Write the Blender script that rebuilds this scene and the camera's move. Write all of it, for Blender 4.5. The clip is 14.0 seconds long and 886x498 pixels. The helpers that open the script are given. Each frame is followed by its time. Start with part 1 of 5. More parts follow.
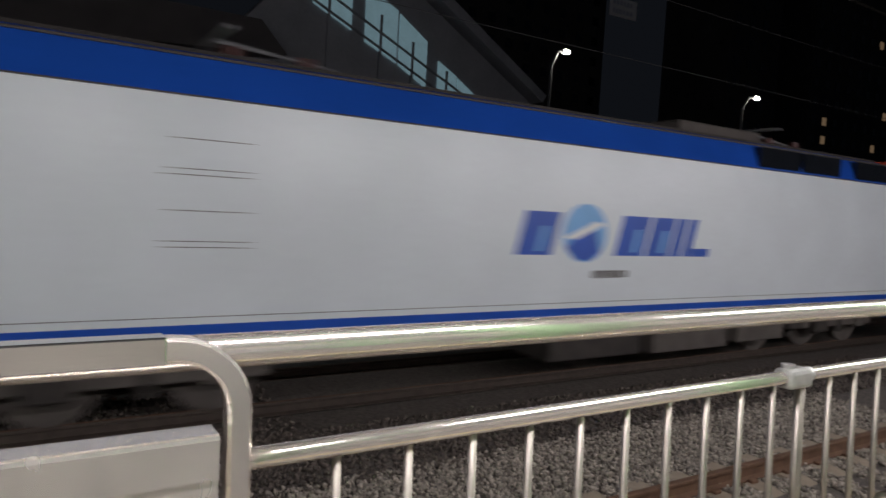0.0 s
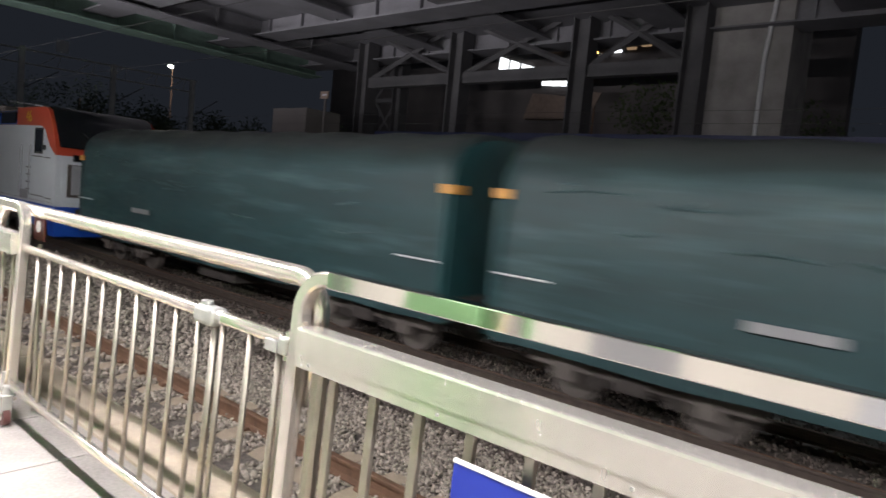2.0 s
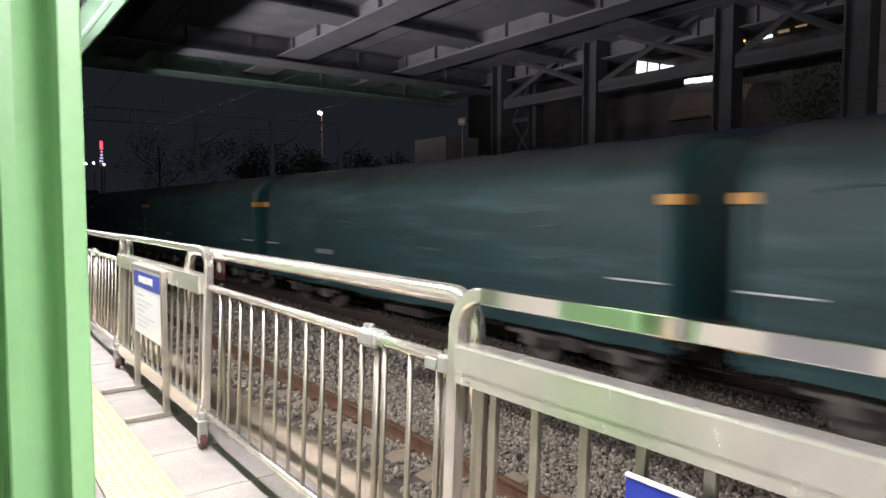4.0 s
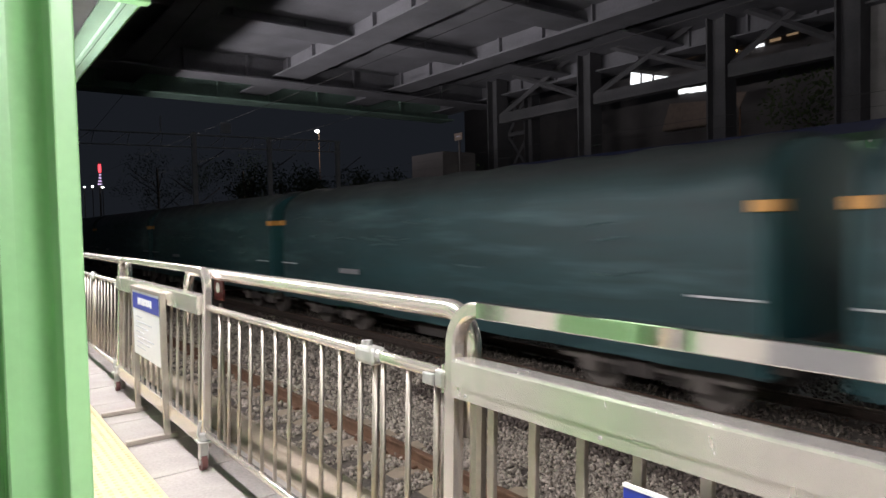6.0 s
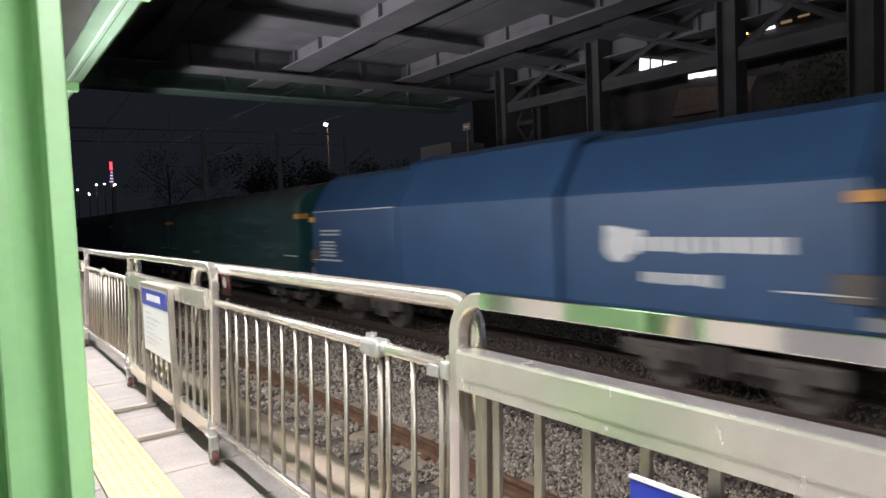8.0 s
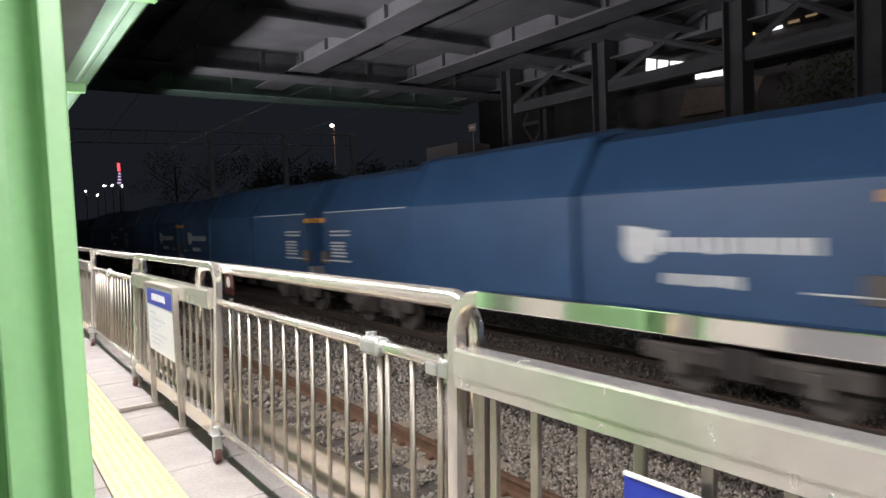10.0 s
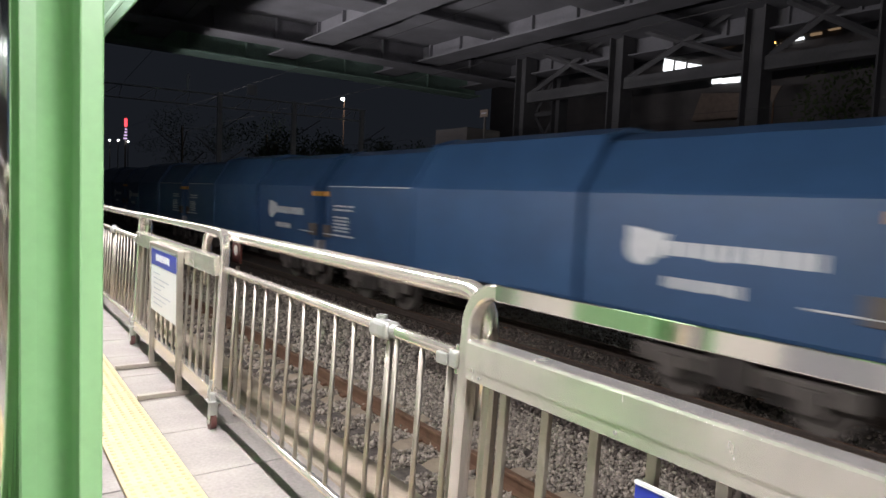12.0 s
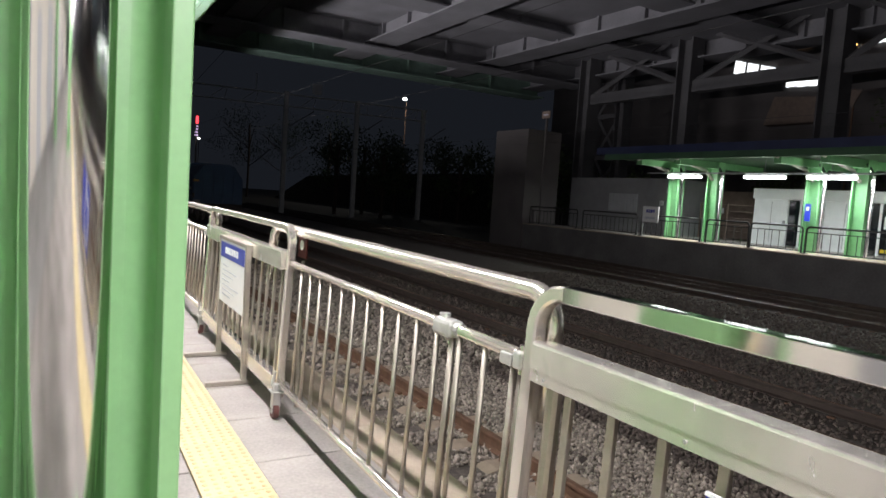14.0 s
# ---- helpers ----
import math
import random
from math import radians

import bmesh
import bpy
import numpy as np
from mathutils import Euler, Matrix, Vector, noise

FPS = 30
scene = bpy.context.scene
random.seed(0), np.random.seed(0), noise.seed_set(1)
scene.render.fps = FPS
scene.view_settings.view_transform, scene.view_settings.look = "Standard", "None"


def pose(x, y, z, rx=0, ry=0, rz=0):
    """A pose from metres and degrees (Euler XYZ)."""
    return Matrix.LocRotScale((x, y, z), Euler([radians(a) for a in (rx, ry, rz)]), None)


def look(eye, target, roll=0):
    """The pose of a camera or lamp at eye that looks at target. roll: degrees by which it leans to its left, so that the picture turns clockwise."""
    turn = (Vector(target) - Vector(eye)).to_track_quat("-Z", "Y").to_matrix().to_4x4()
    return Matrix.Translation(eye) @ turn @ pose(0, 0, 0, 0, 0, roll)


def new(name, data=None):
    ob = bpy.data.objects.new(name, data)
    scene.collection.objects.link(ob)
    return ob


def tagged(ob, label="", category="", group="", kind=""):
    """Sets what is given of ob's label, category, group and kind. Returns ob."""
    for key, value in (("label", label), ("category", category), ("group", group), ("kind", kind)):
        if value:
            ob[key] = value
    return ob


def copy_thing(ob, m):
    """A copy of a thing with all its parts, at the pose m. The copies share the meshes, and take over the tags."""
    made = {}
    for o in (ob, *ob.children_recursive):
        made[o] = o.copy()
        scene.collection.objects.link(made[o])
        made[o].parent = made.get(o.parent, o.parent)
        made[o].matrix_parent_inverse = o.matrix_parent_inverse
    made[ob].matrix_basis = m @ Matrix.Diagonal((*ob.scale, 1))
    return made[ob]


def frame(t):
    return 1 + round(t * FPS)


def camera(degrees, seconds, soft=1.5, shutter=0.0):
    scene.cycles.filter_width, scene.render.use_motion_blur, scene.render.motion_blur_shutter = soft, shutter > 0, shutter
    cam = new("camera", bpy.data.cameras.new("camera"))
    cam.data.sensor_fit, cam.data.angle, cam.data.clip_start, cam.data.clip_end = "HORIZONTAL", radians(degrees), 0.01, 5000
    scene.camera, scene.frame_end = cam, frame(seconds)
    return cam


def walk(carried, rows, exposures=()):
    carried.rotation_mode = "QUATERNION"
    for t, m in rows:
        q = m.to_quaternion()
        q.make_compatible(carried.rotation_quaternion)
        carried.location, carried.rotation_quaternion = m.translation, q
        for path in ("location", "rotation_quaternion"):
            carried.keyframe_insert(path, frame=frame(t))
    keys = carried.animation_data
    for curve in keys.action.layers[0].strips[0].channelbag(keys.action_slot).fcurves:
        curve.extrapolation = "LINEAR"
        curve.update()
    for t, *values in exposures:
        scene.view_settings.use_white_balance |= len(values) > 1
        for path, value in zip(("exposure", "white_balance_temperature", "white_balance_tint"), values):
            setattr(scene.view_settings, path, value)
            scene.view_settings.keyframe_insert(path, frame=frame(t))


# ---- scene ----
cam = camera(67.9, 14.0, shutter=0.4)
PATH = [
    (0, (0.316, -1.085, 1.309), (1.362, 0.614, 1.180), 3.2),
    (0.2, (0.299, -1.073, 1.305), (1.272, 0.67, 1.181), 2.7),
    (0.4, (0.255, -1.098, 1.324), (1.041, 0.737, 1.192), 3.0),
    (0.5, (0.222, -1.116, 1.334), (0.854, 0.777, 1.196), 3.0),
    (0.7, (0.096, -1.108, 1.341), (0.336, 0.872, 1.197), 2.7),
    (0.8, (0.052, -1.11, 1.344), (0.025, 0.885, 1.200), 2.3),
    (1, (-0.014, -1.118, 1.327), (-0.57, 0.797, 1.178), 2.2),
    (1.1, (-0.037, -1.13, 1.325), (-0.829, 0.7, 1.170), 2.5),
    (1.3, (-0.114, -1.087, 1.297), (-1.21, 0.571, 1.073), 3.3),
    (1.5, (-0.135, -1.084, 1.285), (-1.335, 0.508, 1.130), 3.0),
    (2, (-0.184, -1.102, 1.305), (-1.475, 0.417, 1.144), 5.4),
    (2.5, (-0.203, -1.134, 1.286), (-1.654, 0.239, 1.183), 3.4),
    (3, (-0.193, -1.117, 1.278), (-1.712, 0.177, 1.136), 2.2),
    (3.5, (-0.192, -1.118, 1.276), (-1.764, 0.116, 1.195), 2.9),
    (3.7, (-0.191, -1.111, 1.286), (-1.785, 0.089, 1.154), 0.6),
    (5.8, (-0.174, -1.095, 1.291), (-1.779, 0.094, 1.198), -0.9),
    (6, (-0.17, -1.103, 1.290), (-1.769, 0.096, 1.213), -1.3),
    (6.5, (-0.184, -1.097, 1.289), (-1.818, 0.053, 1.210), -0.6),
    (7, (-0.176, -1.095, 1.287), (-1.805, 0.06, 1.176), -1.1),
    (7.5, (-0.182, -1.082, 1.286), (-1.794, 0.096, 1.177), -2.3),
    (9.8, (-0.148, -1.046, 1.282), (-1.782, 0.105, 1.200), -1.8),
    (10, (-0.157, -1.056, 1.280), (-1.786, 0.1, 1.180), -2.4),
    (10.5, (-0.162, -1.071, 1.281), (-1.828, 0.036, 1.244), -1.9),
    (11, (-0.175, -1.095, 1.283), (-1.842, 0.006, 1.190), -1.7),
    (11.5, (-0.206, -1.087, 1.287), (-1.865, 0.019, 1.128), 1.3),
    (12, (-0.207, -1.093, 1.295), (-1.833, 0.063, 1.144), 2.5),
    (12.5, (-0.225, -1.092, 1.283), (-1.866, 0.038, 1.111), 2.1),
    (13, (-0.236, -1.126, 1.292), (-1.889, -0.018, 1.093), 2.5),
    (13.5, (-0.232, -1.126, 1.297), (-1.942, -0.094, 1.192), 3.4),
    (14, (-0.217, -1.119, 1.290), (-1.936, -0.109, 1.132), 3.8),
]
walk(cam, [(t, look(e, g, r)) for t, e, g, r in PATH],
     exposures=[(0, -1.05), (0.6, -0.9), (1.0, -0.65), (1.5, -0.38), (2.1, 0.58), (2.6, 0.8), (3.5, 0.42), (6.0, 0.08), (11.5, 0.05), (14.0, -0.08)])

# ---- night sky, lamps ----
world = bpy.data.worlds.new("night")
scene.world = world
world.use_nodes = True
sky = world.node_tree.nodes["Background"]
sky.inputs[0].default_value = (0.3, 0.35, 0.47, 1)
sky.inputs[1].default_value = 0.03


def lamp(name, kind, m, energy, colour=(1, 1, 1), **kw):
    d = bpy.data.lights.new(name, kind)
    d.energy, d.color = energy, colour
    for k, v in kw.items():
        if k == "size":
            d.size = v
        if k == "size_y":
            d.size_y = v
        if k == "shape":
            d.shape = v
        if k == "spread":
            d.spread = v
        if k == "radius":
            d.shadow_soft_size = v
    ob = new(name, d)
    ob.matrix_basis = m
    return tagged(ob, kind="structure")


WARM = (1.0, 0.945, 0.985)
# tubes under the canopy over the camera's platform; left of -12 unseen extras
TUBES = [(-35.0, -0.6), (-27.0, -0.6), (-19.0, -0.6), (-11.0, -0.6), (-7.0, -0.6), (-3.0, -0.6), (1.0, -0.6), (5.0, -0.6), (9.0, -0.6), (13.0, -0.6), (17.0, -0.6)]
for tx, ty in TUBES:
    # the 132 turns are extra upward beams that brighten the bridge deck
    powers = ((12, 44), (84, 135), (-55, 130)) if tx > 4 else ((12, 44), (84, 92), (-55, 130)) if tx > -4 else ((12, 44), (84, 125), (132, 16), (-55, 130)) if tx > -12 else ((84, 75), (132, 400)) if tx > -20 else ((132, 640),)
    for turn, power in powers:
        lamp("canopy_lamp", "AREA", pose(tx, ty, 2.58, turn, 0, 0), power, WARM, shape="RECTANGLE", size=2.4, size_y=0.1, spread=radians(84 if turn == 132 else 180))
# tubes of the far platform
FAR_TUBES = [(-14.55, 16.0), (-11.8, 16.0), (-9.93, 16.0), (-7.1, 16.0), (-5.2, 16.0), (-2.4, 16.0), (-0.5, 16.0), (2.3, 16.0), (5.0, 16.0)]
FAR_EYE, FAR_K = Vector((-0.2, -1.1, 1.29)), 1.4   # the far side is laid out at 1 : 1.4 about this point
for tx, ty in FAR_TUBES:
    lamp("far_canopy_lamp", "AREA", Matrix.Translation(FAR_EYE + (Vector((tx, ty, 2.33)) - FAR_EYE) * FAR_K), 140, (0.93, 0.98, 1.0), shape="RECTANGLE", size=1.4, size_y=0.2)

# ---- materials ----


def mat(name, col, rough=0.6, metal=0.0, var=0.25, scale=6.0, bump=0.15, fine=60.0, spec=0.5, emit=None, power=0.0, stretch=(1, 1, 1), dark=None, isl=0.0, worn=0.25):
    m = bpy.data.materials.new(name)
    m.use_nodes = True
    nt = m.node_tree
    b = nt.nodes["Principled BSDF"]
    tc = nt.nodes.new("ShaderNodeTexCoord")
    mp = nt.nodes.new("ShaderNodeMapping")
    mp.inputs["Scale"].default_value = stretch
    nt.links.new(tc.outputs["Object"], mp.inputs[0])
    n1 = nt.nodes.new("ShaderNodeTexNoise")
    n1.inputs["Scale"].default_value, n1.inputs["Detail"].default_value = scale, 6
    n2 = nt.nodes.new("ShaderNodeTexNoise")
    n2.inputs["Scale"].default_value, n2.inputs["Detail"].default_value = fine, 4
    nt.links.new(mp.outputs[0], n1.inputs[0])
    nt.links.new(mp.outputs[0], n2.inputs[0])
    mix = nt.nodes.new("ShaderNodeMix")
    mix.data_type = "RGBA"
    lo = dark if dark else tuple(c * (1 - var) for c in col)
    hi = tuple(min(1, c * (1 + var * 0.6)) for c in col)
    mix.inputs[6].default_value, mix.inputs[7].default_value = (*lo, 1), (*hi, 1)
    ramp = nt.nodes.new("ShaderNodeMapRange")
    ramp.inputs[1].default_value, ramp.inputs[2].default_value = 0.3, 0.7
    add = nt.nodes.new("ShaderNodeMath")
    add.operation = "MULTIPLY_ADD"
    add.inputs[1].default_value, add.inputs[2].default_value = 0.35, 0.0
    nt.links.new(n2.outputs[0], add.inputs[0])
    add2 = nt.nodes.new("ShaderNodeMath")
    add2.operation = "MULTIPLY_ADD"
    add2.inputs[1].default_value = 0.65
    nt.links.new(n1.outputs[0], add2.inputs[0])
    nt.links.new(add.outputs[0], add2.inputs[2])
    nt.links.new(add2.outputs[0], ramp.inputs[0])
    fac = ramp.outputs[0]
    if isl:
        geo = nt.nodes.new("ShaderNodeNewGeometry")
        m3 = nt.nodes.new("ShaderNodeMix")
        m3.inputs[0].default_value = isl
        nt.links.new(fac, m3.inputs[2])
        nt.links.new(geo.outputs["Random Per Island"], m3.inputs[3])
        fac = m3.outputs[0]
    nt.links.new(fac, mix.inputs[0])
    nt.links.new(mix.outputs[2], b.inputs["Base Color"])
    b.inputs["Metallic"].default_value = metal
    rr = nt.nodes.new("ShaderNodeMapRange")
    rr.inputs[3].default_value, rr.inputs[4].default_value = max(0.03, rough * (1 - worn)), min(1, rough * (1 + worn))
    nt.links.new(n2.outputs[0], rr.inputs[0])
    nt.links.new(rr.outputs[0], b.inputs["Roughness"])
    b.inputs["Specular IOR Level"].default_value = spec
    if bump:
        bp = nt.nodes.new("ShaderNodeBump")
        bp.inputs["Strength"].default_value, bp.inputs["Distance"].default_value = bump, 0.01
        nt.links.new(add2.outputs[0], bp.inputs["Height"])
        nt.links.new(bp.outputs[0], b.inputs["Normal"])
    if emit:
        b.inputs["Emission Color"].default_value, b.inputs["Emission Strength"].default_value = (*emit, 1), power
    return m


STEEL = mat("stainless", (0.78, 0.725, 0.66), 0.2, 0.8, 0.14, 2, 0.0, 5, worn=0.1, stretch=(0.3, 4, 4))
BEAM = mat("stainless_beam", (0.88, 0.83, 0.765), 0.25, 0.8, 0.14, 2.2, 0.0, 14, stretch=(1.5, 1, 0.6), worn=0.25)
POLISH = mat("polished_stainless", (0.78, 0.755, 0.73), 0.085, 1.0, 0.08, 3, 0.02, 60, stretch=(0.3, 4, 4))
STEEL_BAR = mat("stainless_bar", (0.46, 0.42, 0.37), 0.5, 1.0, 0.2, 5, 0.04, 80)
CHROME = mat("chrome", (0.82, 0.81, 0.8), 0.13, 1.0, 0.08, 2, 0.05, 12, stretch=(3, 3, 0.4))
CAST = mat("cast_grey", (0.5, 0.5, 0.48), 0.45, 0.6, 0.2, 20, 0.1)
GREEN = mat("green_paint", (0.3, 0.57, 0.27), 0.38, 0.0, 0.12, 2.5, 0.06, 40)
# shaded copy of GREEN: purlins and far columns are darkened in the colour
GREEN_D = mat("green_paint_shaded", (0.17, 0.4, 0.18), 0.45, 0.0, 0.2, 3, 0.06, 40)
# GREEN darkened in colour at the canopy edge, offsetting the nearby tubes' glare
GREEN_P = mat("toned_canopy_green", (0.2, 0.32, 0.22), 0.6, 0.0, 0.15, 2, 0.05, 30)
PAVE = mat("paving_concrete", (0.34, 0.312, 0.29), 0.85, 0, 0.42, 2.2, 0.35, 60)
COPING = mat("coping_concrete", (0.44, 0.37, 0.29), 0.85, 0, 0.25, 5, 0.25, 60)
YELLOW_D = mat("tactile_dots", (0.58, 0.46, 0.24), 0.6, 0, 0.2, 5, 0.1, 60)
YELLOW = mat("tactile_yellow", (0.6, 0.5, 0.29), 0.6, 0, 0.2, 5, 0.12, 60)
CONC = mat("concrete_grey", (0.3, 0.29, 0.28), 0.9, 0, 0.35, 1.2, 0.3, 25)
CREAM = mat("cream_wall", (0.72, 0.68, 0.6), 0.6, 0, 0.1, 1.5, 0.05)
SOFFIT = mat("pale_soffit", (0.7, 0.67, 0.62), 0.6, 0, 0.1, 1.5, 0.05)
ROOFSHEET = mat("grey_roof_sheet", (0.24, 0.24, 0.25), 0.7, 0, 0.25, 1.5, 0.08)
BRIDGE = mat("bridge_paint", (0.172, 0.172, 0.187), 0.75, 0, 0.35, 0.5, 0.15, 9)
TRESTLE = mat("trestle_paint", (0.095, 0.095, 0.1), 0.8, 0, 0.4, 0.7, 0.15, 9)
# the end girder's green is light on its flange, put in the paint colour
BRIDGE_G = mat("bridge_green_lit", (0.2, 0.3, 0.25), 0.7, 0, 0.35, 0.6, 0.15, 9)
STONE = mat("ballast_stone", (0.4, 0.35, 0.295), 0.85, 0, 0.66, 9, 0.4, 80, isl=0.75)
# STONE darkened: oil stain, with the train's shade put in the colour
STONE_D = mat("oily_shaded_stone", (0.13, 0.105, 0.088), 0.75, 0, 0.6, 9, 0.4, 80, isl=0.7)
BALLAST = mat("ballast_bed", (0.13, 0.11, 0.095), 0.95, 0, 0.6, 18, 1.0, 60)
SLEEPER = mat("concrete_sleeper", (0.35, 0.285, 0.215), 0.9, 0, 0.3, 6, 0.3, 60)
RUST = mat("rusty_rail", (0.17, 0.095, 0.058), 0.75, 0.2, 0.4, 8, 0.25, 70)
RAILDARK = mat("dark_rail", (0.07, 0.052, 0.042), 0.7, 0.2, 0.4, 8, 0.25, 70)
FARWALL = mat("dark_grey_wall", (0.14, 0.137, 0.135), 0.9, 0, 0.4, 0.8, 0.3, 12)
RAILTOP = mat("worn_rail", (0.62, 0.58, 0.54), 0.26, 1.0, 0.25, 6, 0.05, 60)
WHITE = mat("white_loco_paint", (0.755, 0.81, 0.85), 0.33, 0, 0.08, 0.9, 0.03, 12)
BLUE = mat("blue_loco_paint", (0.012, 0.085, 0.48), 0.35, 0, 0.15, 1.2, 0.03, 14)
RED = mat("red_loco_paint", (0.62, 0.09, 0.045), 0.35, 0, 0.12, 1.4, 0.03, 14)
YPAINT = mat("yellow_paint", (0.85, 0.6, 0.03), 0.4, 0, 0.08, 5, 0.0)
LOGO = mat("logo_blue", (0.03, 0.1, 0.5), 0.4, 0, 0.15, 3, 0.0)
LOGO_L = mat("logo_light_blue", (0.2, 0.45, 0.8), 0.4, 0, 0.15, 2, 0.0)
DARK = mat("dark_underframe", (0.045, 0.038, 0.034), 0.8, 0, 0.5, 4, 0.3, 30)
DUST = mat("brake_dust_grey", (0.11, 0.095, 0.085), 0.8, 0, 0.4, 3, 0.2, 30)
GLASSY = mat("dark_window", (0.012, 0.014, 0.018), 0.06, 0, 0.2, 2, 0.0, spec=0.8)
BLACK = mat("black_rubber", (0.02, 0.02, 0.02), 0.6, 0, 0.3, 6, 0.1)


def tarpaulin(name, col, pale, up_tone):
    """Dark coated cloth: long pale streaks along it, soft creases, and a greyer tone on what faces up."""
    m = mat(name, col, 0.55, 0, 0.35, 1.6, 0.9, 6, stretch=(0.4, 1, 1.6))
    nt = m.node_tree
    b = nt.nodes["Principled BSDF"]
    base = b.inputs["Base Color"].links[0].from_socket
    tc = nt.nodes.new("ShaderNodeTexCoord")
    mp = nt.nodes.new("ShaderNodeMapping")
    mp.inputs["Scale"].default_value = (0.28, 1.0, 2.6)
    nt.links.new(tc.outputs["Object"], mp.inputs[0])
    n = nt.nodes.new("ShaderNodeTexNoise")
    n.inputs["Scale"].default_value, n.inputs["Detail"].default_value = 1.7, 7
    nt.links.new(mp.outputs[0], n.inputs[0])
    streak = nt.nodes.new("ShaderNodeMapRange")
    streak.inputs[1].default_value, streak.inputs[2].default_value, streak.inputs[4].default_value = 0.52, 0.78, 0.8
    nt.links.new(n.outputs[0], streak.inputs[0])
    mix = nt.nodes.new("ShaderNodeMix")
    mix.data_type = "RGBA"
    mix.inputs[7].default_value = (*pale, 1)
    nt.links.new(streak.outputs[0], mix.inputs[0])
    nt.links.new(base, mix.inputs[6])
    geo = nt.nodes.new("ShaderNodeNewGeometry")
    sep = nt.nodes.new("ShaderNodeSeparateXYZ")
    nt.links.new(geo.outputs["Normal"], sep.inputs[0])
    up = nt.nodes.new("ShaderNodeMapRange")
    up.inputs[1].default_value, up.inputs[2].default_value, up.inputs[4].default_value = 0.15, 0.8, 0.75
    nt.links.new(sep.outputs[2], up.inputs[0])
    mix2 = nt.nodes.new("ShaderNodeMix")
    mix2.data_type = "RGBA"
    mix2.inputs[7].default_value = (*up_tone, 1)
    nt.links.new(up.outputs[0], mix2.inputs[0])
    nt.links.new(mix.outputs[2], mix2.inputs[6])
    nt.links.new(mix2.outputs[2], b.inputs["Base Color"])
    return m


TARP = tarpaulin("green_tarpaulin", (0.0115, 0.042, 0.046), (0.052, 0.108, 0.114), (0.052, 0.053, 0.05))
# lightened copy of TARP: the glint along each wrinkle is in its colour
TARP_L = mat("lit_tarpaulin_fold", (0.045, 0.085, 0.088), 0.6, 0, 0.4, 3, 0.2, 20)
TEAL = mat("teal_end_paint", (0.008, 0.055, 0.06), 0.5, 0, 0.3, 2, 0.1)
COIL = mat("blue_cover_paint", (0.03, 0.079, 0.175), 0.46, 0, 0.22, 0.9, 0.1, 8)
ORANGE = mat("orange_paint", (0.55, 0.27, 0.06), 0.5, 0, 0.2, 6, 0.1)
LABEL = mat("white_label", (0.62, 0.64, 0.65), 0.5, 0, 0.1, 8, 0.0)
SIGNBLUE = mat("sign_blue", (0.025, 0.045, 0.4), 0.35, 0, 0.1, 3, 0.0)
SIGNWHITE = mat("sign_white", (0.82, 0.83, 0.84), 0.35, 0, 0.05, 3, 0.0)
INK = mat("sign_ink", (0.52, 0.54, 0.62), 0.5, 0, 0.1, 5, 0.0)
REDW = mat("red_wheel", (0.1, 0.035, 0.03), 0.5, 0, 0.25, 12, 0.1)
SIGNRED = mat("sign_red", (0.13, 0.018, 0.018), 0.45, 0, 0.2, 8, 0.0)
TUBE = mat("lit_tube", (0.9, 0.9, 0.9), 0.4, emit=(0.95, 1.0, 0.97), power=14.0)
TUBE_W = mat("lit_tube_warm", (0.9, 0.9, 0.9), 0.4, emit=(1.0, 0.95, 0.86), power=10.0)
SPOT = mat("street_lamp_glow", (0.9, 0.9, 0.9), 0.4, emit=(1.0, 0.97, 0.9), power=30.0)
WINLIT = mat("lit_window", (0.6, 0.6, 0.6), 0.4, emit=(0.93, 0.97, 1.0), power=1.7, var=0.3)
VENT = mat("pale_panel", (0.5, 0.51, 0.53), 0.5, 0, 0.1, 2, 0.03)
WINTEAL = mat("lit_stair_glass", (0.4, 0.5, 0.55), 0.3, emit=(0.42, 0.68, 0.78), power=0.42, scale=1.2, var=0.5)
WINDIM = mat("dim_window", (0.3, 0.25, 0.2), 0.4, emit=(0.9, 0.6, 0.35), power=0.22)
REDGLOW = mat("red_sign_glow", (0.5, 0.05, 0.05), 0.4, emit=(1.0, 0.06, 0.08), power=2.5)
PINKGLOW = mat("white_sign_glow", (0.5, 0.4, 0.5), 0.4, emit=(0.85, 0.6, 1.0), power=1.0)
AMBER = mat("amber_lamp", (0.5, 0.3, 0.1), 0.4, emit=(1.0, 0.5, 0.12), power=5.0)
NIGHT = mat("night_facade", (0.12, 0.11, 0.108), 0.9, 0, 0.4, 0.15, 0.0, 1.0)
STAIRWALL = mat("stair_cladding", (0.4, 0.41, 0.44), 0.6, 0, 0.2, 0.6, 0.05, 6)
LEAF = mat("dark_leaves", (0.07, 0.1, 0.04), 0.7, 0, 0.6, 2, 0.2, 20, isl=0.8)
BARK = mat("bark", (0.07, 0.05, 0.04), 0.9, 0, 0.4, 10, 0.5)
EARTH = mat("dark_earth", (0.05, 0.045, 0.035), 0.95, 0, 0.5, 1.5, 0.4, 12)
PSD = mat("white_screen_door", (0.75, 0.77, 0.77), 0.35, 0, 0.08, 3, 0.0)
BROWNWALL = mat("brown_tile_wall", (0.2, 0.15, 0.12), 0.7, 0, 0.25, 4, 0.1)
GREYWALL = mat("grey_panel_wall", (0.3, 0.3, 0.31), 0.7, 0, 0.15, 2, 0.05)
# canopy green darkened: the shade under the far roof is in the colour
SOFFIT_D = mat("shaded_green_soffit", (0.04, 0.1, 0.05), 0.6, 0, 0.3, 2, 0.05, 20)
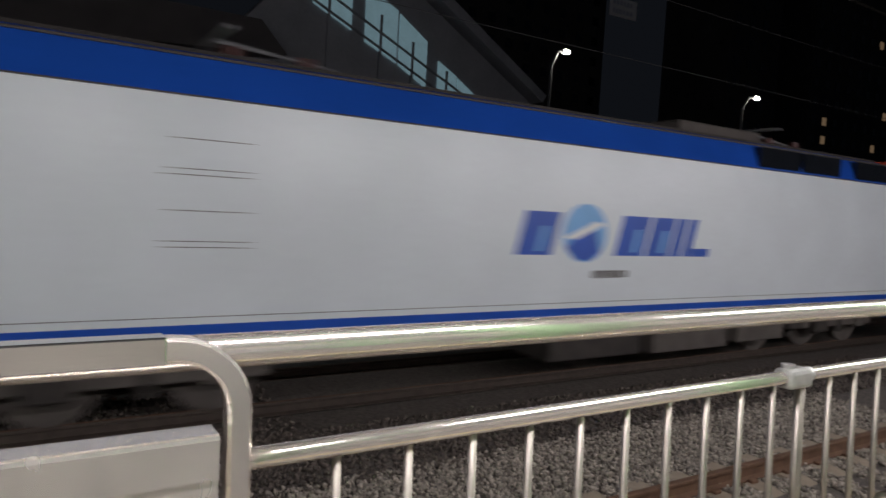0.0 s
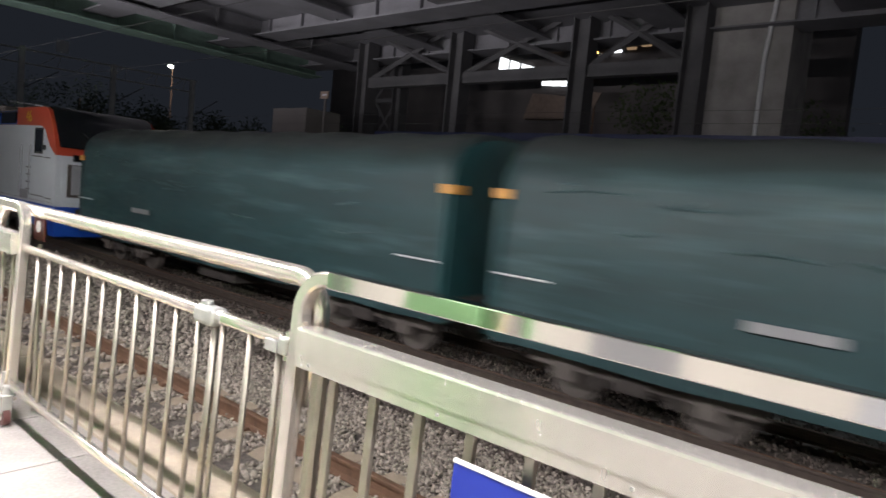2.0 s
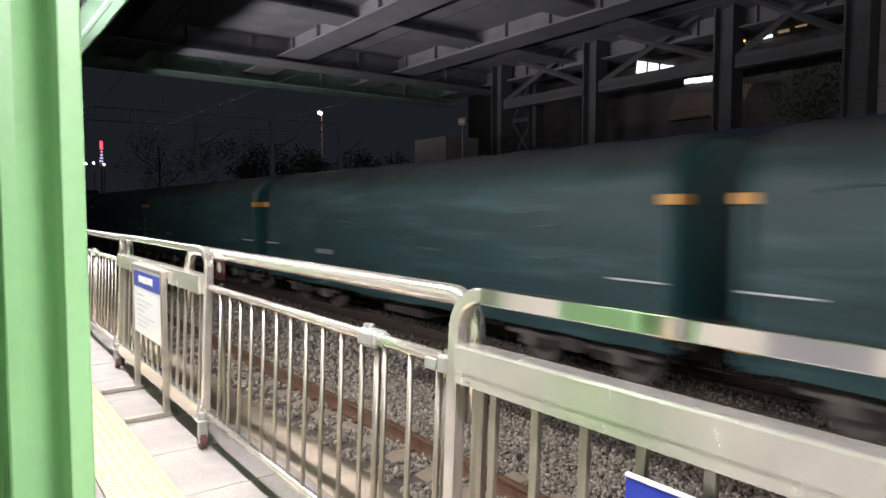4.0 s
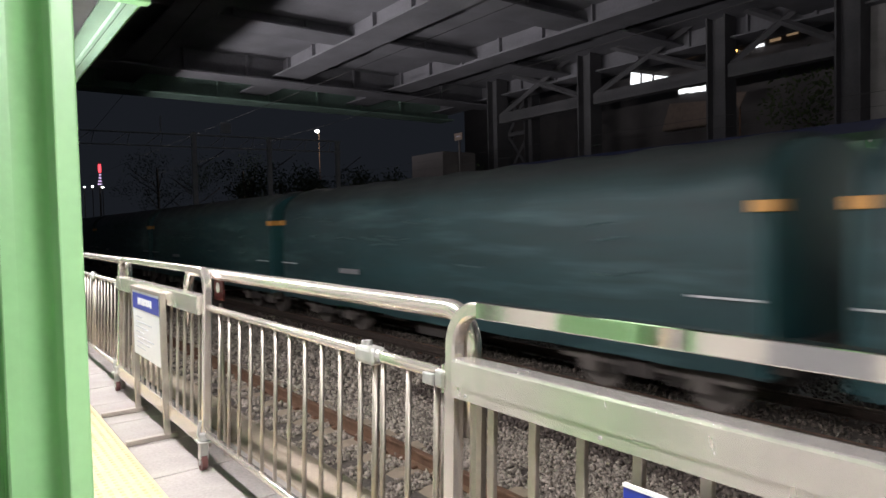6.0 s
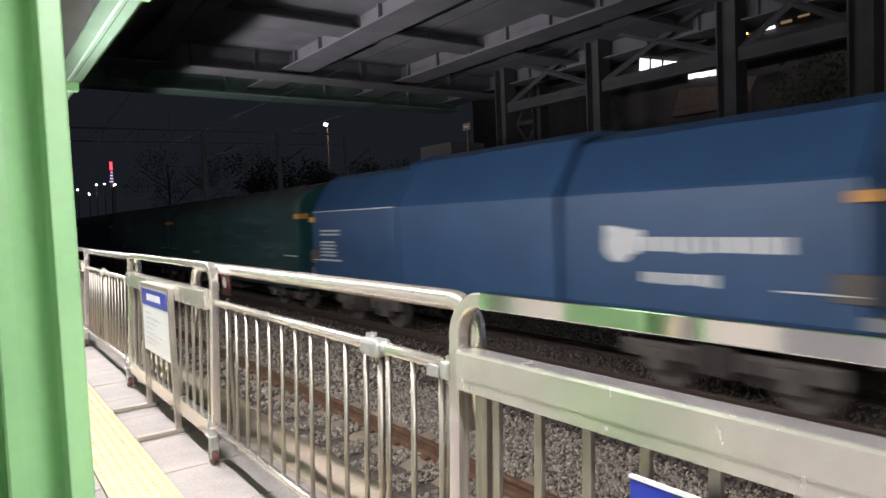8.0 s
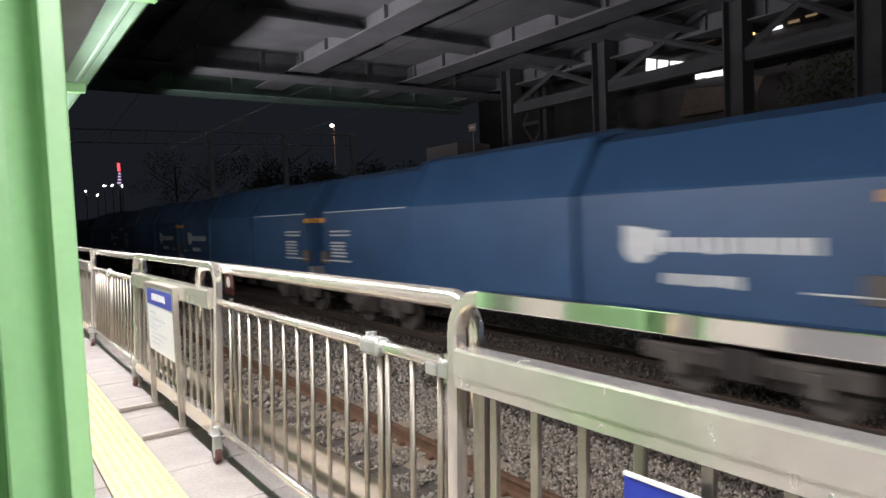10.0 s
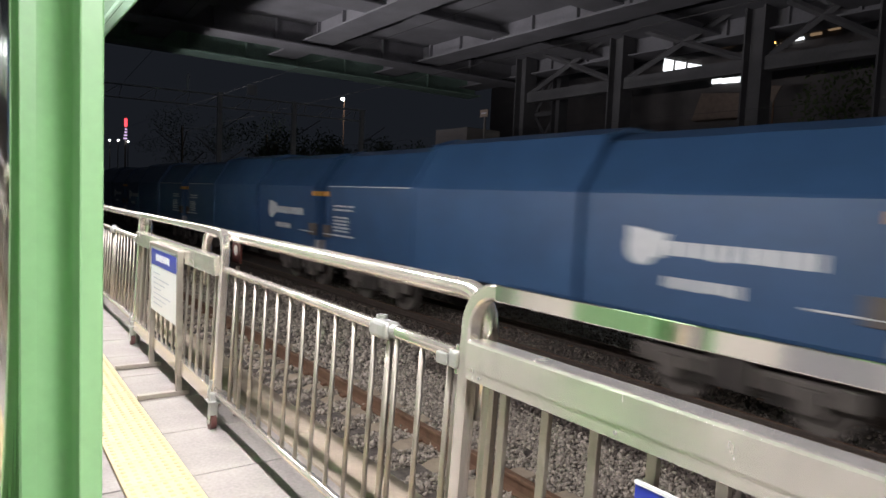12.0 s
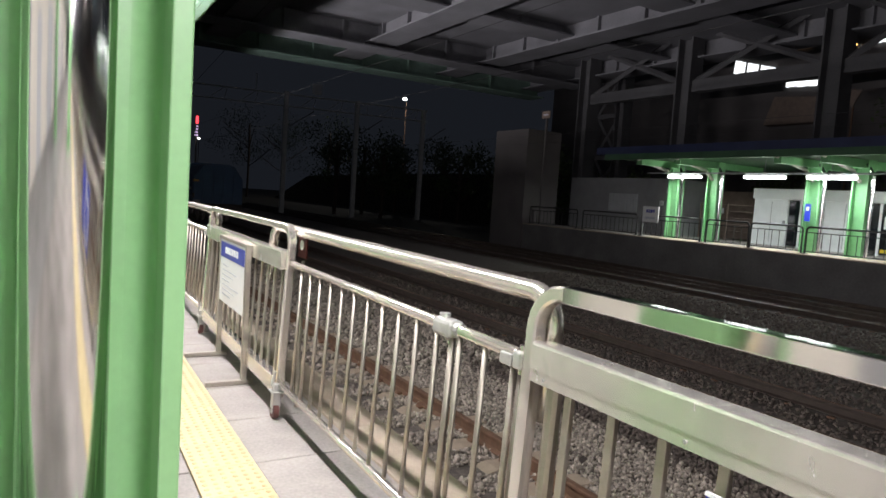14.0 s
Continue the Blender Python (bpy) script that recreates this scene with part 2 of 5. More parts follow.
# portal steel lightened in its colour, in place of light falling on it
PALE = mat("lightened_lattice_paint", (0.75, 0.75, 0.72), 0.6, 0, 0.2, 3, 0.05, 20)
NAVY = mat("navy_roof", (0.018, 0.026, 0.075), 0.5, 0, 0.3, 1.5, 0.05)
WIRE = mat("wire_steel", (0.03, 0.03, 0.03), 0.6, 0.0, 0.2, 5, 0.0)
GALV = mat("galvanised", (0.3, 0.3, 0.31), 0.55, 0.4, 0.25, 4, 0.1)

# ---- mesh helpers ----


def mesh_ob(name, verts, faces, material, parent=None, smooth=False):
    me = bpy.data.meshes.new(name)
    me.from_pydata([tuple(v) for v in verts], [], faces)
    me.materials.append(material)
    if smooth:
        me.polygons.foreach_set("use_smooth", [True] * len(me.polygons))
    me.update()
    ob = new(name, me)
    if parent:
        ob.parent = parent
    return ob


def part(name, bm, material, parent=None, label="", smooth=False):
    bmesh.ops.recalc_face_normals(bm, faces=bm.faces[:])
    me = bpy.data.meshes.new(name)
    bm.to_mesh(me)
    bm.free()
    me.materials.append(material)
    if smooth:
        me.polygons.foreach_set("use_smooth", [True] * len(me.polygons))
    ob = new(name, me)
    if parent:
        ob.parent = parent
    if label:
        ob["label"] = label
    return ob


def add_box(bm, x0, x1, y0, y1, z0, z1, bevel=0.0, m=None):
    vs = [bm.verts.new((x, y, z)) for x in (x0, x1) for y in (y0, y1) for z in (z0, z1)]
    fs = [bm.faces.new([vs[i] for i in q]) for q in ((0, 1, 3, 2), (4, 6, 7, 5), (0, 4, 5, 1), (2, 3, 7, 6), (0, 2, 6, 4), (1, 5, 7, 3))]
    if bevel:
        es = list({e for f in fs for e in f.edges})
        r = bmesh.ops.bevel(bm, geom=es, offset=bevel, segments=2, profile=0.5, affect="EDGES")
        vs = list({v for f in r["faces"] for v in f.verts} | {v for v in vs if v.is_valid})
    if m:
        bmesh.ops.transform(bm, matrix=m, verts=[v for v in vs if v.is_valid])
    return bm


def box(x0, x1, y0, y1, z0, z1, bevel=0.0):
    return add_box(bmesh.new(), x0, x1, y0, y1, z0, z1, bevel)


def add_tube(bm, pts, r, seg=10, flat=1.0, caps=True):
    """A tube along points; flat squeezes it across y (1 round)."""
    pts = [Vector(p) for p in pts]
    rings = []
    for i, p in enumerate(pts):
        a, b = pts[max(0, i - 1)], pts[min(len(pts) - 1, i + 1)]
        d = (b - a).normalized()
        side = Vector((0, 1, 0)) if abs(d.y) < 0.9 else Vector((1, 0, 0))
        up = d.cross(side).normalized()
        side = up.cross(d).normalized()
        rings.append([bm.verts.new(p + side * (r * flat * math.cos(k * 2 * math.pi / seg)) + up * (r * math.sin(k * 2 * math.pi / seg))) for k in range(seg)])
    for a, b in zip(rings, rings[1:]):
        for k in range(seg):
            bm.faces.new((a[k], a[(k + 1) % seg], b[(k + 1) % seg], b[k]))
    if caps:
        bm.faces.new(rings[0][::-1])
        bm.faces.new(rings[-1])
    return bm


def tube(pts, r, seg=10, flat=1.0):
    return add_tube(bmesh.new(), pts, r, seg, flat)


def add_strip(bm, pts, w, h):
    """A rectangular bar swept along points in the xz plane: w across y, h across the bar."""
    pts = [Vector(p) for p in pts]
    rings = []
    for i, p in enumerate(pts):
        a, b = pts[max(0, i - 1)], pts[min(len(pts) - 1, i + 1)]
        d = (b - a).normalized()
        up = Vector((-d.z, 0, d.x))
        c = 0.15 * min(w, h)
        prof = [(-w / 2 + c, -h / 2), (w / 2 - c, -h / 2), (w / 2, -h / 2 + c), (w / 2, h / 2 - c), (w / 2 - c, h / 2), (-w / 2 + c, h / 2), (-w / 2, h / 2 - c), (-w / 2, -h / 2 + c)]
        rings.append([bm.verts.new(p + Vector((0, y, 0)) + up * z) for y, z in prof])
    for a, b in zip(rings, rings[1:]):
        for k in range(8):
            bm.faces.new((a[k], a[(k + 1) % 8], b[(k + 1) % 8], b[k]))
    bm.faces.new(rings[0][::-1])
    bm.faces.new(rings[-1])
    return bm


def add_prism(bm, prof, x0, x1):
    """A closed (y, z) outline drawn out along x."""
    a = [bm.verts.new((x0, y, z)) for y, z in prof]
    b = [bm.verts.new((x1, y, z)) for y, z in prof]
    n = len(prof)
    for k in range(n):
        bm.faces.new((a[k], a[(k + 1) % n], b[(k + 1) % n], b[k]))
    bm.faces.new(a[::-1])
    bm.faces.new(b)
    return bm


def prism(prof, x0, x1):
    return add_prism(bmesh.new(), prof, x0, x1)


def prism_y(prof, y0, y1):
    """A closed (x, z) outline drawn out along y."""
    bm = bmesh.new()
    a = [bm.verts.new((x, y0, z)) for x, z in prof]
    b = [bm.verts.new((x, y1, z)) for x, z in prof]
    n = len(prof)
    for k in range(n):
        bm.faces.new((a[k], a[(k + 1) % n], b[(k + 1) % n], b[k]))
    bm.faces.new(a[::-1])
    bm.faces.new(b)
    return bm


def disc_y(cx, cz, r, y0, y1, seg=24):
    return prism_y([(cx + r * math.cos(k * 2 * math.pi / seg), cz + r * math.sin(k * 2 * math.pi / seg)) for k in range(seg)], y0, y1)


def thing(name, m, label, category, group="", kind=""):
    ob = new(name)
    ob.empty_display_size = 0.2
    ob.matrix_basis = m
    return tagged(ob, label, category, group, kind)


def structure(name, bm, material, label, smooth=False):
    return tagged(part(name, bm, material, smooth=smooth), label, name.split("_")[0], kind="structure")


def arc(cx, cz, r, a0, a1, n=8, y=0.0):
    return [(cx + r * math.cos(radians(a0 + (a1 - a0) * k / n)), y, cz + r * math.sin(radians(a0 + (a1 - a0) * k / n))) for k in range(n + 1)]


RAIL = -1.18   # top of the rails
BED = -1.36    # top of the ballast

# ---- near platform ----
structure("platform_floor", box(-40, 25, -7, 0.2, -0.35, -0.03), CONC, "concrete slab of the near platform")
structure("platform_wall", box(-40, 25, 0.0, 0.44, -1.7, -0.36), CONC, "concrete wall under the platform edge")
coping = thing("platform_coping", pose(0, 0, 0), "beige concrete coping along the platform edge", "coping", kind="structure")
for i in range(22):
    x0 = -20 + i * 1.5
    part("coping_stone", box(x0 + 0.004, x0 + 1.496, 0.235, 0.5, -0.36, -0.012 + 0.004 * (i % 2), 0.008), COPING, coping)
structure("drain_groove", box(-40, 25, 0.214, 0.236, -0.12, -0.012), SLEEPER, "dark gap between paving and coping")

# ---- ground and tracks ----
structure("ground", box(-400, 400, -300, 500, -2.2, BED - 0.06), EARTH, "dark ground that reaches the horizon")
structure("ballast_bed", box(-120, 80, 0.44, 21.6, -1.9, BED - 0.012), BALLAST, "bed of brown-grey ballast")

TRACKS = [2.15, 7.4, 17.35, 19.8]


def rail_profile(yc):
    pts = [(-0.07, 0), (-0.07, 0.012), (-0.012, 0.03), (-0.009, 0.11), (-0.034, 0.122), (-0.034, 0.15), (-0.028, 0.158)]
    out = [(yc + y, RAIL - 0.158 + z) for y, z in pts]
    return out + [(2 * yc - y, z) for y, z in out[::-1]]


for k, yc in enumerate(TRACKS):
    for side in (-0.75, 0.75):
        r = thing("rail", pose(0, 0, 0), "rusty brown steel running rail on concrete sleepers", "rail", "rails", "structure")
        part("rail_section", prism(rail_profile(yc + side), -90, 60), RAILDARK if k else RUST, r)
        part("running_surface", box(-90, 60, yc + side - 0.02 if k else yc + side - 0.012, yc + side + 0.02 if k else yc + side + 0.012, RAIL - 0.0005, RAIL + 0.002), RAILTOP if k > 1 else RUST, r, "worn shiny rail head")


def sleeper_bm():
    bm = bmesh.new()
    prof = [(-0.15, -0.12), (-0.12, 0.0), (0.12, 0.0), (0.15, -0.12)]
    a, n = [], 4
    for y, dz in ((-1.2, 0.02), (-0.5, 0.02), (-0.3, -0.03), (0.3, -0.03), (0.5, 0.02), (1.2, 0.02)):
        a.append([bm.verts.new((x, y, z + (dz if z == 0 else 0))) for x, z in prof])
    for p, q in zip(a, a[1:]):
        for k in range(n):
            bm.faces.new((p[k], p[(k + 1) % n], q[(k + 1) % n], q[k]))
    bm.faces.new(a[0][::-1])
    bm.faces.new(a[-1])
    return bm


first = thing("sleeper", pose(0, 0, 0), "worn concrete sleeper half sunk in ballast", "sleeper", "sleepers of the tracks", "structure")
part("sleeper_block", sleeper_bm(), SLEEPER, first)
for side in (-0.75, 0.75):
    for dy in (-0.1, 0.1):
        part("rail_clip", box(-0.05, 0.05, side + dy - 0.035, side + dy + 0.035, 0.02, 0.055, 0.012), RUST, first)
SLEEP_Z = RAIL - 0.18
first.matrix_basis = pose(-24.0, TRACKS[0], SLEEP_Z)
for i in range(1, 62):
    copy_thing(first, pose(-24.0 + 0.6 * i, TRACKS[0], SLEEP_Z, 0, 0, random.uniform(-0.6, 0.6)))
for yc in TRACKS[1:]:
    for i in range(50 if yc < 10 else 40):
        copy_thing(first, pose(-28.0 + 0.62 * i, yc, SLEEP_Z - 0.045, 0, 0, random.uniform(-0.6, 0.6)))


def stones(name, count, x0, x1, y0, y1, smin, smax, keep, material=STONE):
    """Loose broken stones, one object: rough blocks squeezed, broken and turned at random."""
    rng = np.random.default_rng(7 + count)
    base = np.array([(a, b, c) for a in (-0.8, 0.8) for b in (-0.8, 0.8) for c in (-0.8, 0.8)])
    tri = np.array([(0, 1, 3), (0, 3, 2), (4, 6, 7), (4, 7, 5), (0, 4, 5), (0, 5, 1), (2, 3, 7), (2, 7, 6), (0, 2, 6), (0, 6, 4), (1, 5, 7), (1, 7, 3)])
    x, y = rng.uniform(x0, x1, count), rng.uniform(y0, y1, count)
    ok = keep(x, y)
    x, y = x[ok], y[ok]
    n = len(x)
    s = rng.uniform(smin, smax, (n, 1, 1)) * rng.uniform(0.5, 1.3, (n, 1, 3))
    v = base[None] * s * rng.uniform(0.55, 1.25, (n, 8, 1))
    q, _ = np.linalg.qr(rng.normal(size=(n, 3, 3)))
    v = np.einsum("nij,nkj->nki", q, v)
    v += np.stack([x, y, BED + rng.uniform(-0.03, 0.03, n)], 1)[:, None]
    f = (tri[None] + (np.arange(n) * 8)[:, None, None]).reshape(-1, 3)
    me = bpy.data.meshes.new(name)
    me.vertices.add(n * 8)
    me.vertices.foreach_set("co", v.reshape(-1))
    me.loops.add(len(f) * 3)
    me.loops.foreach_set("vertex_index", f.reshape(-1).astype(np.int32))
    me.polygons.add(len(f))
    me.polygons.foreach_set("loop_start", np.arange(0, len(f) * 3, 3, dtype=np.int32))
    me.update(calc_edges=True)
    me.validate()
    me.materials.append(material)
    return tagged(new(name, me), "loose broken brown and grey ballast stones", "ballast", kind="stuff")


def off_sleepers(x, y):
    """On track one the stones leave the sleepers' tops bare."""
    ph = np.abs((x + 24.0 + 0.3) % 0.6 - 0.3)
    inside = (np.abs(y - TRACKS[0]) < 1.17)
    return ~(inside & (ph < 0.135))


stones("ballast", 125000, -9, 11, 0.5, 4.6, 0.011, 0.025, off_sleepers)
# the darker stones carry oil and shade in their colour
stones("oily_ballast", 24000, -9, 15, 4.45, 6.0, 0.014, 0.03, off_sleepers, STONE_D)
stones("ballast", 16000, -22, -9, 0.5, 6.0, 0.022, 0.045, off_sleepers)
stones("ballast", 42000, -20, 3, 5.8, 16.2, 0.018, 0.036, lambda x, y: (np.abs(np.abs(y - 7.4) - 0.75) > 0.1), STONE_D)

# ---- station fence ----
LEAN = pose(0, -0.045, 0, -2.4, 0, 0)


def gate_panel(x0, x1, label, frame_mat=None):
    """Stainless gate: bent flat frame, wide beam, flat bars, low beam and castors."""
    g = thing("fence_gate", LEAN, label, "fence", "stainless fence gates")
    r, zt, h = 0.105, 1.064, 0.04
    pts = [(x0 + 0.02, 0, 0.12)] + [(x0 + 0.02, 0, zt - r)] + arc(x0 + 0.02 + r, zt - r, r, 180, 90, 10)[1:] + arc(x1 - 0.02 - r, zt - r, r, 90, 0, 10) + [(x1 - 0.02, 0, 0.12)]
    part("bent_frame", add_strip(bmesh.new(), pts, 0.045, h), STEEL, g, "flat stainless tube bent round the corners")
    if frame_mat:
        part("polished_bar", box(x0 + 0.03 + r, x1 - 0.03 - r, -0.0245, 0.0245, zt - h / 2 - 0.002, zt + h / 2 + 0.002, 0.003), frame_mat, g, "mirror-polished straight length of the frame")
    # folded sheet beam: rounded shoulders and a shallow groove low on the face
    sheet = [(-0.041, 0.828), (-0.041, 0.8605), (-0.045, 0.8605), (-0.045, 0.923), (-0.042, 0.929), (-0.036, 0.931), (0.02, 0.931), (0.026, 0.929), (0.03, 0.923), (0.03, 0.828)]
    part("top_beam", prism(sheet, x0 + 0.064, x1 - 0.058), BEAM, g, "wide stainless beam")
    for i in range(int((x1 - x0 - 0.3) / 0.149) + 1):
        x = x0 + 0.18 + 0.149 * i
        part("fence_bar", box(x - 0.0125, x + 0.0125, -0.008, 0.008, 0.22, 0.828, 0.003), STEEL_BAR, g)
    for x in (x0 + 0.1, x1 - 0.1):
        part("inner_post", tube([(x, 0.02, 0.22), (x, 0.02, 0.826)], 0.022), STEEL_BAR, g)
    part("bottom_beam", box(x0 + 0.043, x1 - 0.043, -0.03, 0.03, 0.13, 0.22, 0.005), STEEL, g)
    for i in range(max(3, int((x1 - x0) / 0.45))):
        x = x0 + 0.12 + i * 0.44
        if x < x1 - 0.05:
            part("bolt", disc_y(x, 0.842, 0.004, -0.0435, -0.04, 10), CAST, g)
    for x in (x0 + 0.02, x1 - 0.005):
        part("castor_plate", box(x - 0.045, x + 0.045, -0.055, 0.025, 0.15, 0.158, 0.002), CAST, g)
        part("castor_lever", tube([(x, -0.03, 0.158), (x + 0.005, -0.05, 0.2), (x + 0.012, -0.04, 0.27)], 0.009, 6), CAST, g)
        part("castor_fork", box(x - 0.018, x + 0.018, -0.045, 0.005, 0.06, 0.2, 0.008), CAST, g)
        w = part("castor_wheel", disc_y(x, 0.043, 0.041, -0.036, -0.006, 20), REDW, g, "small red castor wheel")
        part("hub", disc_y(x, 0.043, 0.015, -0.041, -0.001, 12), CAST, w)
    hinge = part("hinge_block", box(x0 - 0.035, x0 + 0.003, -0.03, 0.02, 0.835, 0.885, 0.008), CAST, g, "cast hinge block")
    part("hinge_pin", tube([(x0 - 0.016, -0.005, 0.82), (x0 - 0.016, -0.005, 0.9)], 0.011, 10), STEEL, hinge)
    part("latch", box(x0 - 0.085, x0 - 0.035, -0.036, -0.022, 0.838, 0.872, 0.004), CAST, hinge)
    return g


def rail_panel(x0, x1, label, tube_l, tube_r, clamps=()):
    """Round-tube fence: big bent top tube, thin upper rail with bars, bottom rail."""
    g = thing("tube_fence", LEAN, label, "fence", "stainless tube fence panels")
    zt, r, y = 1.045, 0.1, 0.055
    pts = [(tube_l, y, 0.7), (tube_l, y, zt - r)] + arc(tube_l + r, zt - r, r, 180, 90, 8, y)[1:]
    pts += arc(tube_r - r, zt - r, r, 90, 0, 8, y) + [(tube_r, y, 0.7)]
    part("top_tube", tube(pts, 0.03, 14), STEEL, g, "thick shiny round top tube", True)
    mid = (x0 + x1) / 2
    part("sleeve", tube([(mid - 0.004, y, zt), (mid + 0.004, y, zt)], 0.0306, 14), STEEL, g, "", True)
    part("upper_rail", tube([(x0 + 0.02, 0, 0.87), (x1 - 0.02, 0, 0.87)], 0.019, 12), STEEL, g, "", True)
    part("bottom_rail", tube([(x0, 0, 0.19), (x1, 0, 0.19)], 0.019, 12), STEEL, g, "", True)
    n = round((x1 - x0) / 0.152)
    for i in range(1, n + 1):
        x = x0 + 0.03 + (x1 - x0 - 0.06) * i / n
        part("fence_bar", tube([(x, 0, 0.19), (x, 0, 0.87)], 0.0095, 8), STEEL_BAR, g, "", True)
    for x in (x1 - 0.02,):
        part("foot_post", tube([(x, 0.03, -0.02), (x, 0.03, 0.86)], 0.018, 8), STEEL_BAR, g, "", True)
    for c in clamps:
        k = part("clamp", box(c - 0.058, c + 0.052, -0.034, 0.03, 0.838, 0.896, 0.014), CAST, g, "grey cast clamp joining two rails")
        part("clamp_bolt", tube([(c - 0.03, 0, 0.885), (c - 0.03, 0, 0.909)], 0.019, 12), CAST, k)
        part("collar", tube([(c + 0.05, 0, 0.87), (c + 0.08, 0, 0.87)], 0.023, 12), CAST, k)
        part("clamp_post", tube([(c + 0.03, 0, 0.19), (c + 0.03, 0, 0.84)], 0.012, 8), STEEL_BAR, g, "", True)
    return g


gate_panel(-1.61, 0.62, "polished stainless fence gate with a wide beam", POLISH)
rail_panel(-3.72, -1.64, "stainless tube fence panel with thin bars", -4.3, -1.585, [-2.035])
gate_panel(-5.99, -3.735, "stainless fence gate on red castor wheels")
rail_panel(-8.3, -6.02, "stainless tube fence panel behind the gate", -8.7, -5.97, [-7.2])
gate_panel(-10.5, -8.35, "stainless fence gate farther along the platform")
rail_panel(-13.0, -10.55, "stainless tube fence panel far along the platform", -13.2, -10.4)
rail_panel(0.6, 5.1, "long stainless tube fence panel with thin bars", 0.0, 5.25, [2.21, 3.6])
gate_panel(5.15, 7.3, "stainless fence gate farther along the fence")
rail_panel(7.35, 12.0, "stainless tube fence panel far along the fence", 6.9, 12.0)


def writing(parent, x0, x1, y, z, h, material, seed, n=6):
    """Unreadable writing as plain bars on a vertical face that looks to -y."""
    rr = random.Random(seed)
    bm = bmesh.new()
    x = x0
    while x < x1 - h * 0.3:
        w = min(rr.uniform(0.5, 1.0) * h, x1 - x)
        add_box(bm, x, x + w, y - 0.0015, y, z - h / 2 * rr.uniform(0.7, 1), z + h / 2)
        x += w + h * 0.22
    return tagged(part("writing", bm, material, parent), kind="stuff")


# notice on its own stand before the gate
stand = thing("notice_stand", pose(-0.03, 0.052, 0), "white notice with a blue heading on a steel stand", "sign")
part("board", box(-5.17, -4.43, -0.135, -0.12, 0.43, 0.88, 0.003), SIGNWHITE, stand)
part("heading", box(-5.15, -4.45, -0.138, -0.134, 0.755, 0.862), SIGNBLUE, stand, "blue heading band")
writing(stand, -5.0, -4.6, -0.138, 0.81, 0.05, SIGNWHITE, 1)
for i in range(7):
    writing(stand, -5.08, -4.9 + 0.38 * ((i * 37) % 10) / 10, -0.135, 0.7 - i * 0.035, 0.007, INK, 10 + i)
for x in (-5.19, -4.41):
    part("stand_post", box(x - 0.018, x + 0.018, -0.14, -0.105, 0.02, 0.9, 0.003), STEEL_BAR, stand)
    part("stand_foot", box(x - 0.02, x + 0.02, -0.36, -0.06, 0.0, 0.03, 0.004), STEEL_BAR, stand)
part("top_edge", box(-5.2, -4.4, -0.142, -0.1, 0.88, 0.905, 0.003), STEEL_BAR, stand)

# blue notice hung on the near gate
blue = thing("hung_sign", LEAN, "blue sign board hung on the stainless gate", "sign")
part("board", box(-0.985, -0.3, -0.05, -0.042, 0.3, 0.77, 0.003), SIGNBLUE, blue)
part("edge", box(-0.985, -0.3, -0.052, -0.043, 0.765, 0.772), SIGNWHITE, blue)
writing(blue, -0.76, -0.62, -0.05, 0.71, 0.07, SIGNWHITE, 3)
ring = bmesh.new()
for k in range(40):
    a0, a1 = k * 2 * math.pi / 40, (k + 1) * 2 * math.pi / 40
    q = [(-0.78 + r * math.cos(a), -0.0525, 0.5 + r * math.sin(a)) for r, a in ((0.13, a0), (0.17, a0), (0.17, a1), (0.13, a1))]
    ring.faces.new([ring.verts.new(p) for p in q])
part("ring", ring, SIGNWHITE, blue, "white ring on the blue board")

# small red notice on the far side of the fence
rs = thing("red_notice", pose(-0.15, 0, 0.01), "small dark red round-marked notice on the fence", "sign")
part("board", box(-3.79, -3.64, 0.09, 0.1, 0.88, 1.0, 0.003), SIGNRED, rs)
part("mark", disc_y(-3.715, 0.95, 0.03, 0.086, 0.0895, 16), SIGNWHITE, rs)
part("bracket", tube([(-3.715, 0.1, 0.86), (-3.715, 0.1, 0.0)], 0.012, 8), STEEL_BAR, rs)

# ---- canopy over the camera ----
col = thing("canopy_column", pose(0, 0, 0), "light green painted steel H-column with a chrome pipe", "column")
XF = -1.643
H_T = 3.3
part("flange", box(XF - 0.36, XF, -0.932, -0.89, 0, H_T, 0.004), GREEN, col)
part("flange", box(XF - 0.36, XF, -1.312, -1.27, 0, H_T, 0.004), GREEN, col)
part("web", box(XF - 0.19, XF - 0.17, -1.27, -0.932, 0, H_T), GREEN, col)
for yf, s in ((-0.932, -1), (-1.27, 1)):
    bm = bmesh.new()
    R = 0.06
    prof = [(yf + s * (R - R * math.sin(k * math.pi / 20)), XF - 0.17 + R - R * math.cos(k * math.pi / 20)) for k in range(11)]
    lo = [bm.verts.new((x, y, 0)) for y, x in prof]
    hi = [bm.verts.new((x, y, H_T)) for y, x in prof]
    for k in range(10):
        bm.faces.new((lo[k], lo[k + 1], hi[k + 1], hi[k]))
    part("fillet", bm, GREEN, col, "", True)
part("stiffener", box(XF - 0.17, XF - 0.01, -1.27, -0.932, 1.99, 2.004), GREEN, col)
part("base_plate", box(XF - 0.42, XF + 0.06, -1.37, -0.83, 0, 0.02, 0.003), GREEN, col)
part("downpipe", tube([(XF - 0.01, -1.106, 0.0), (XF - 0.01, -1.106, H_T)], 0.079, 32), CHROME, col, "polished chrome round pipe", True)

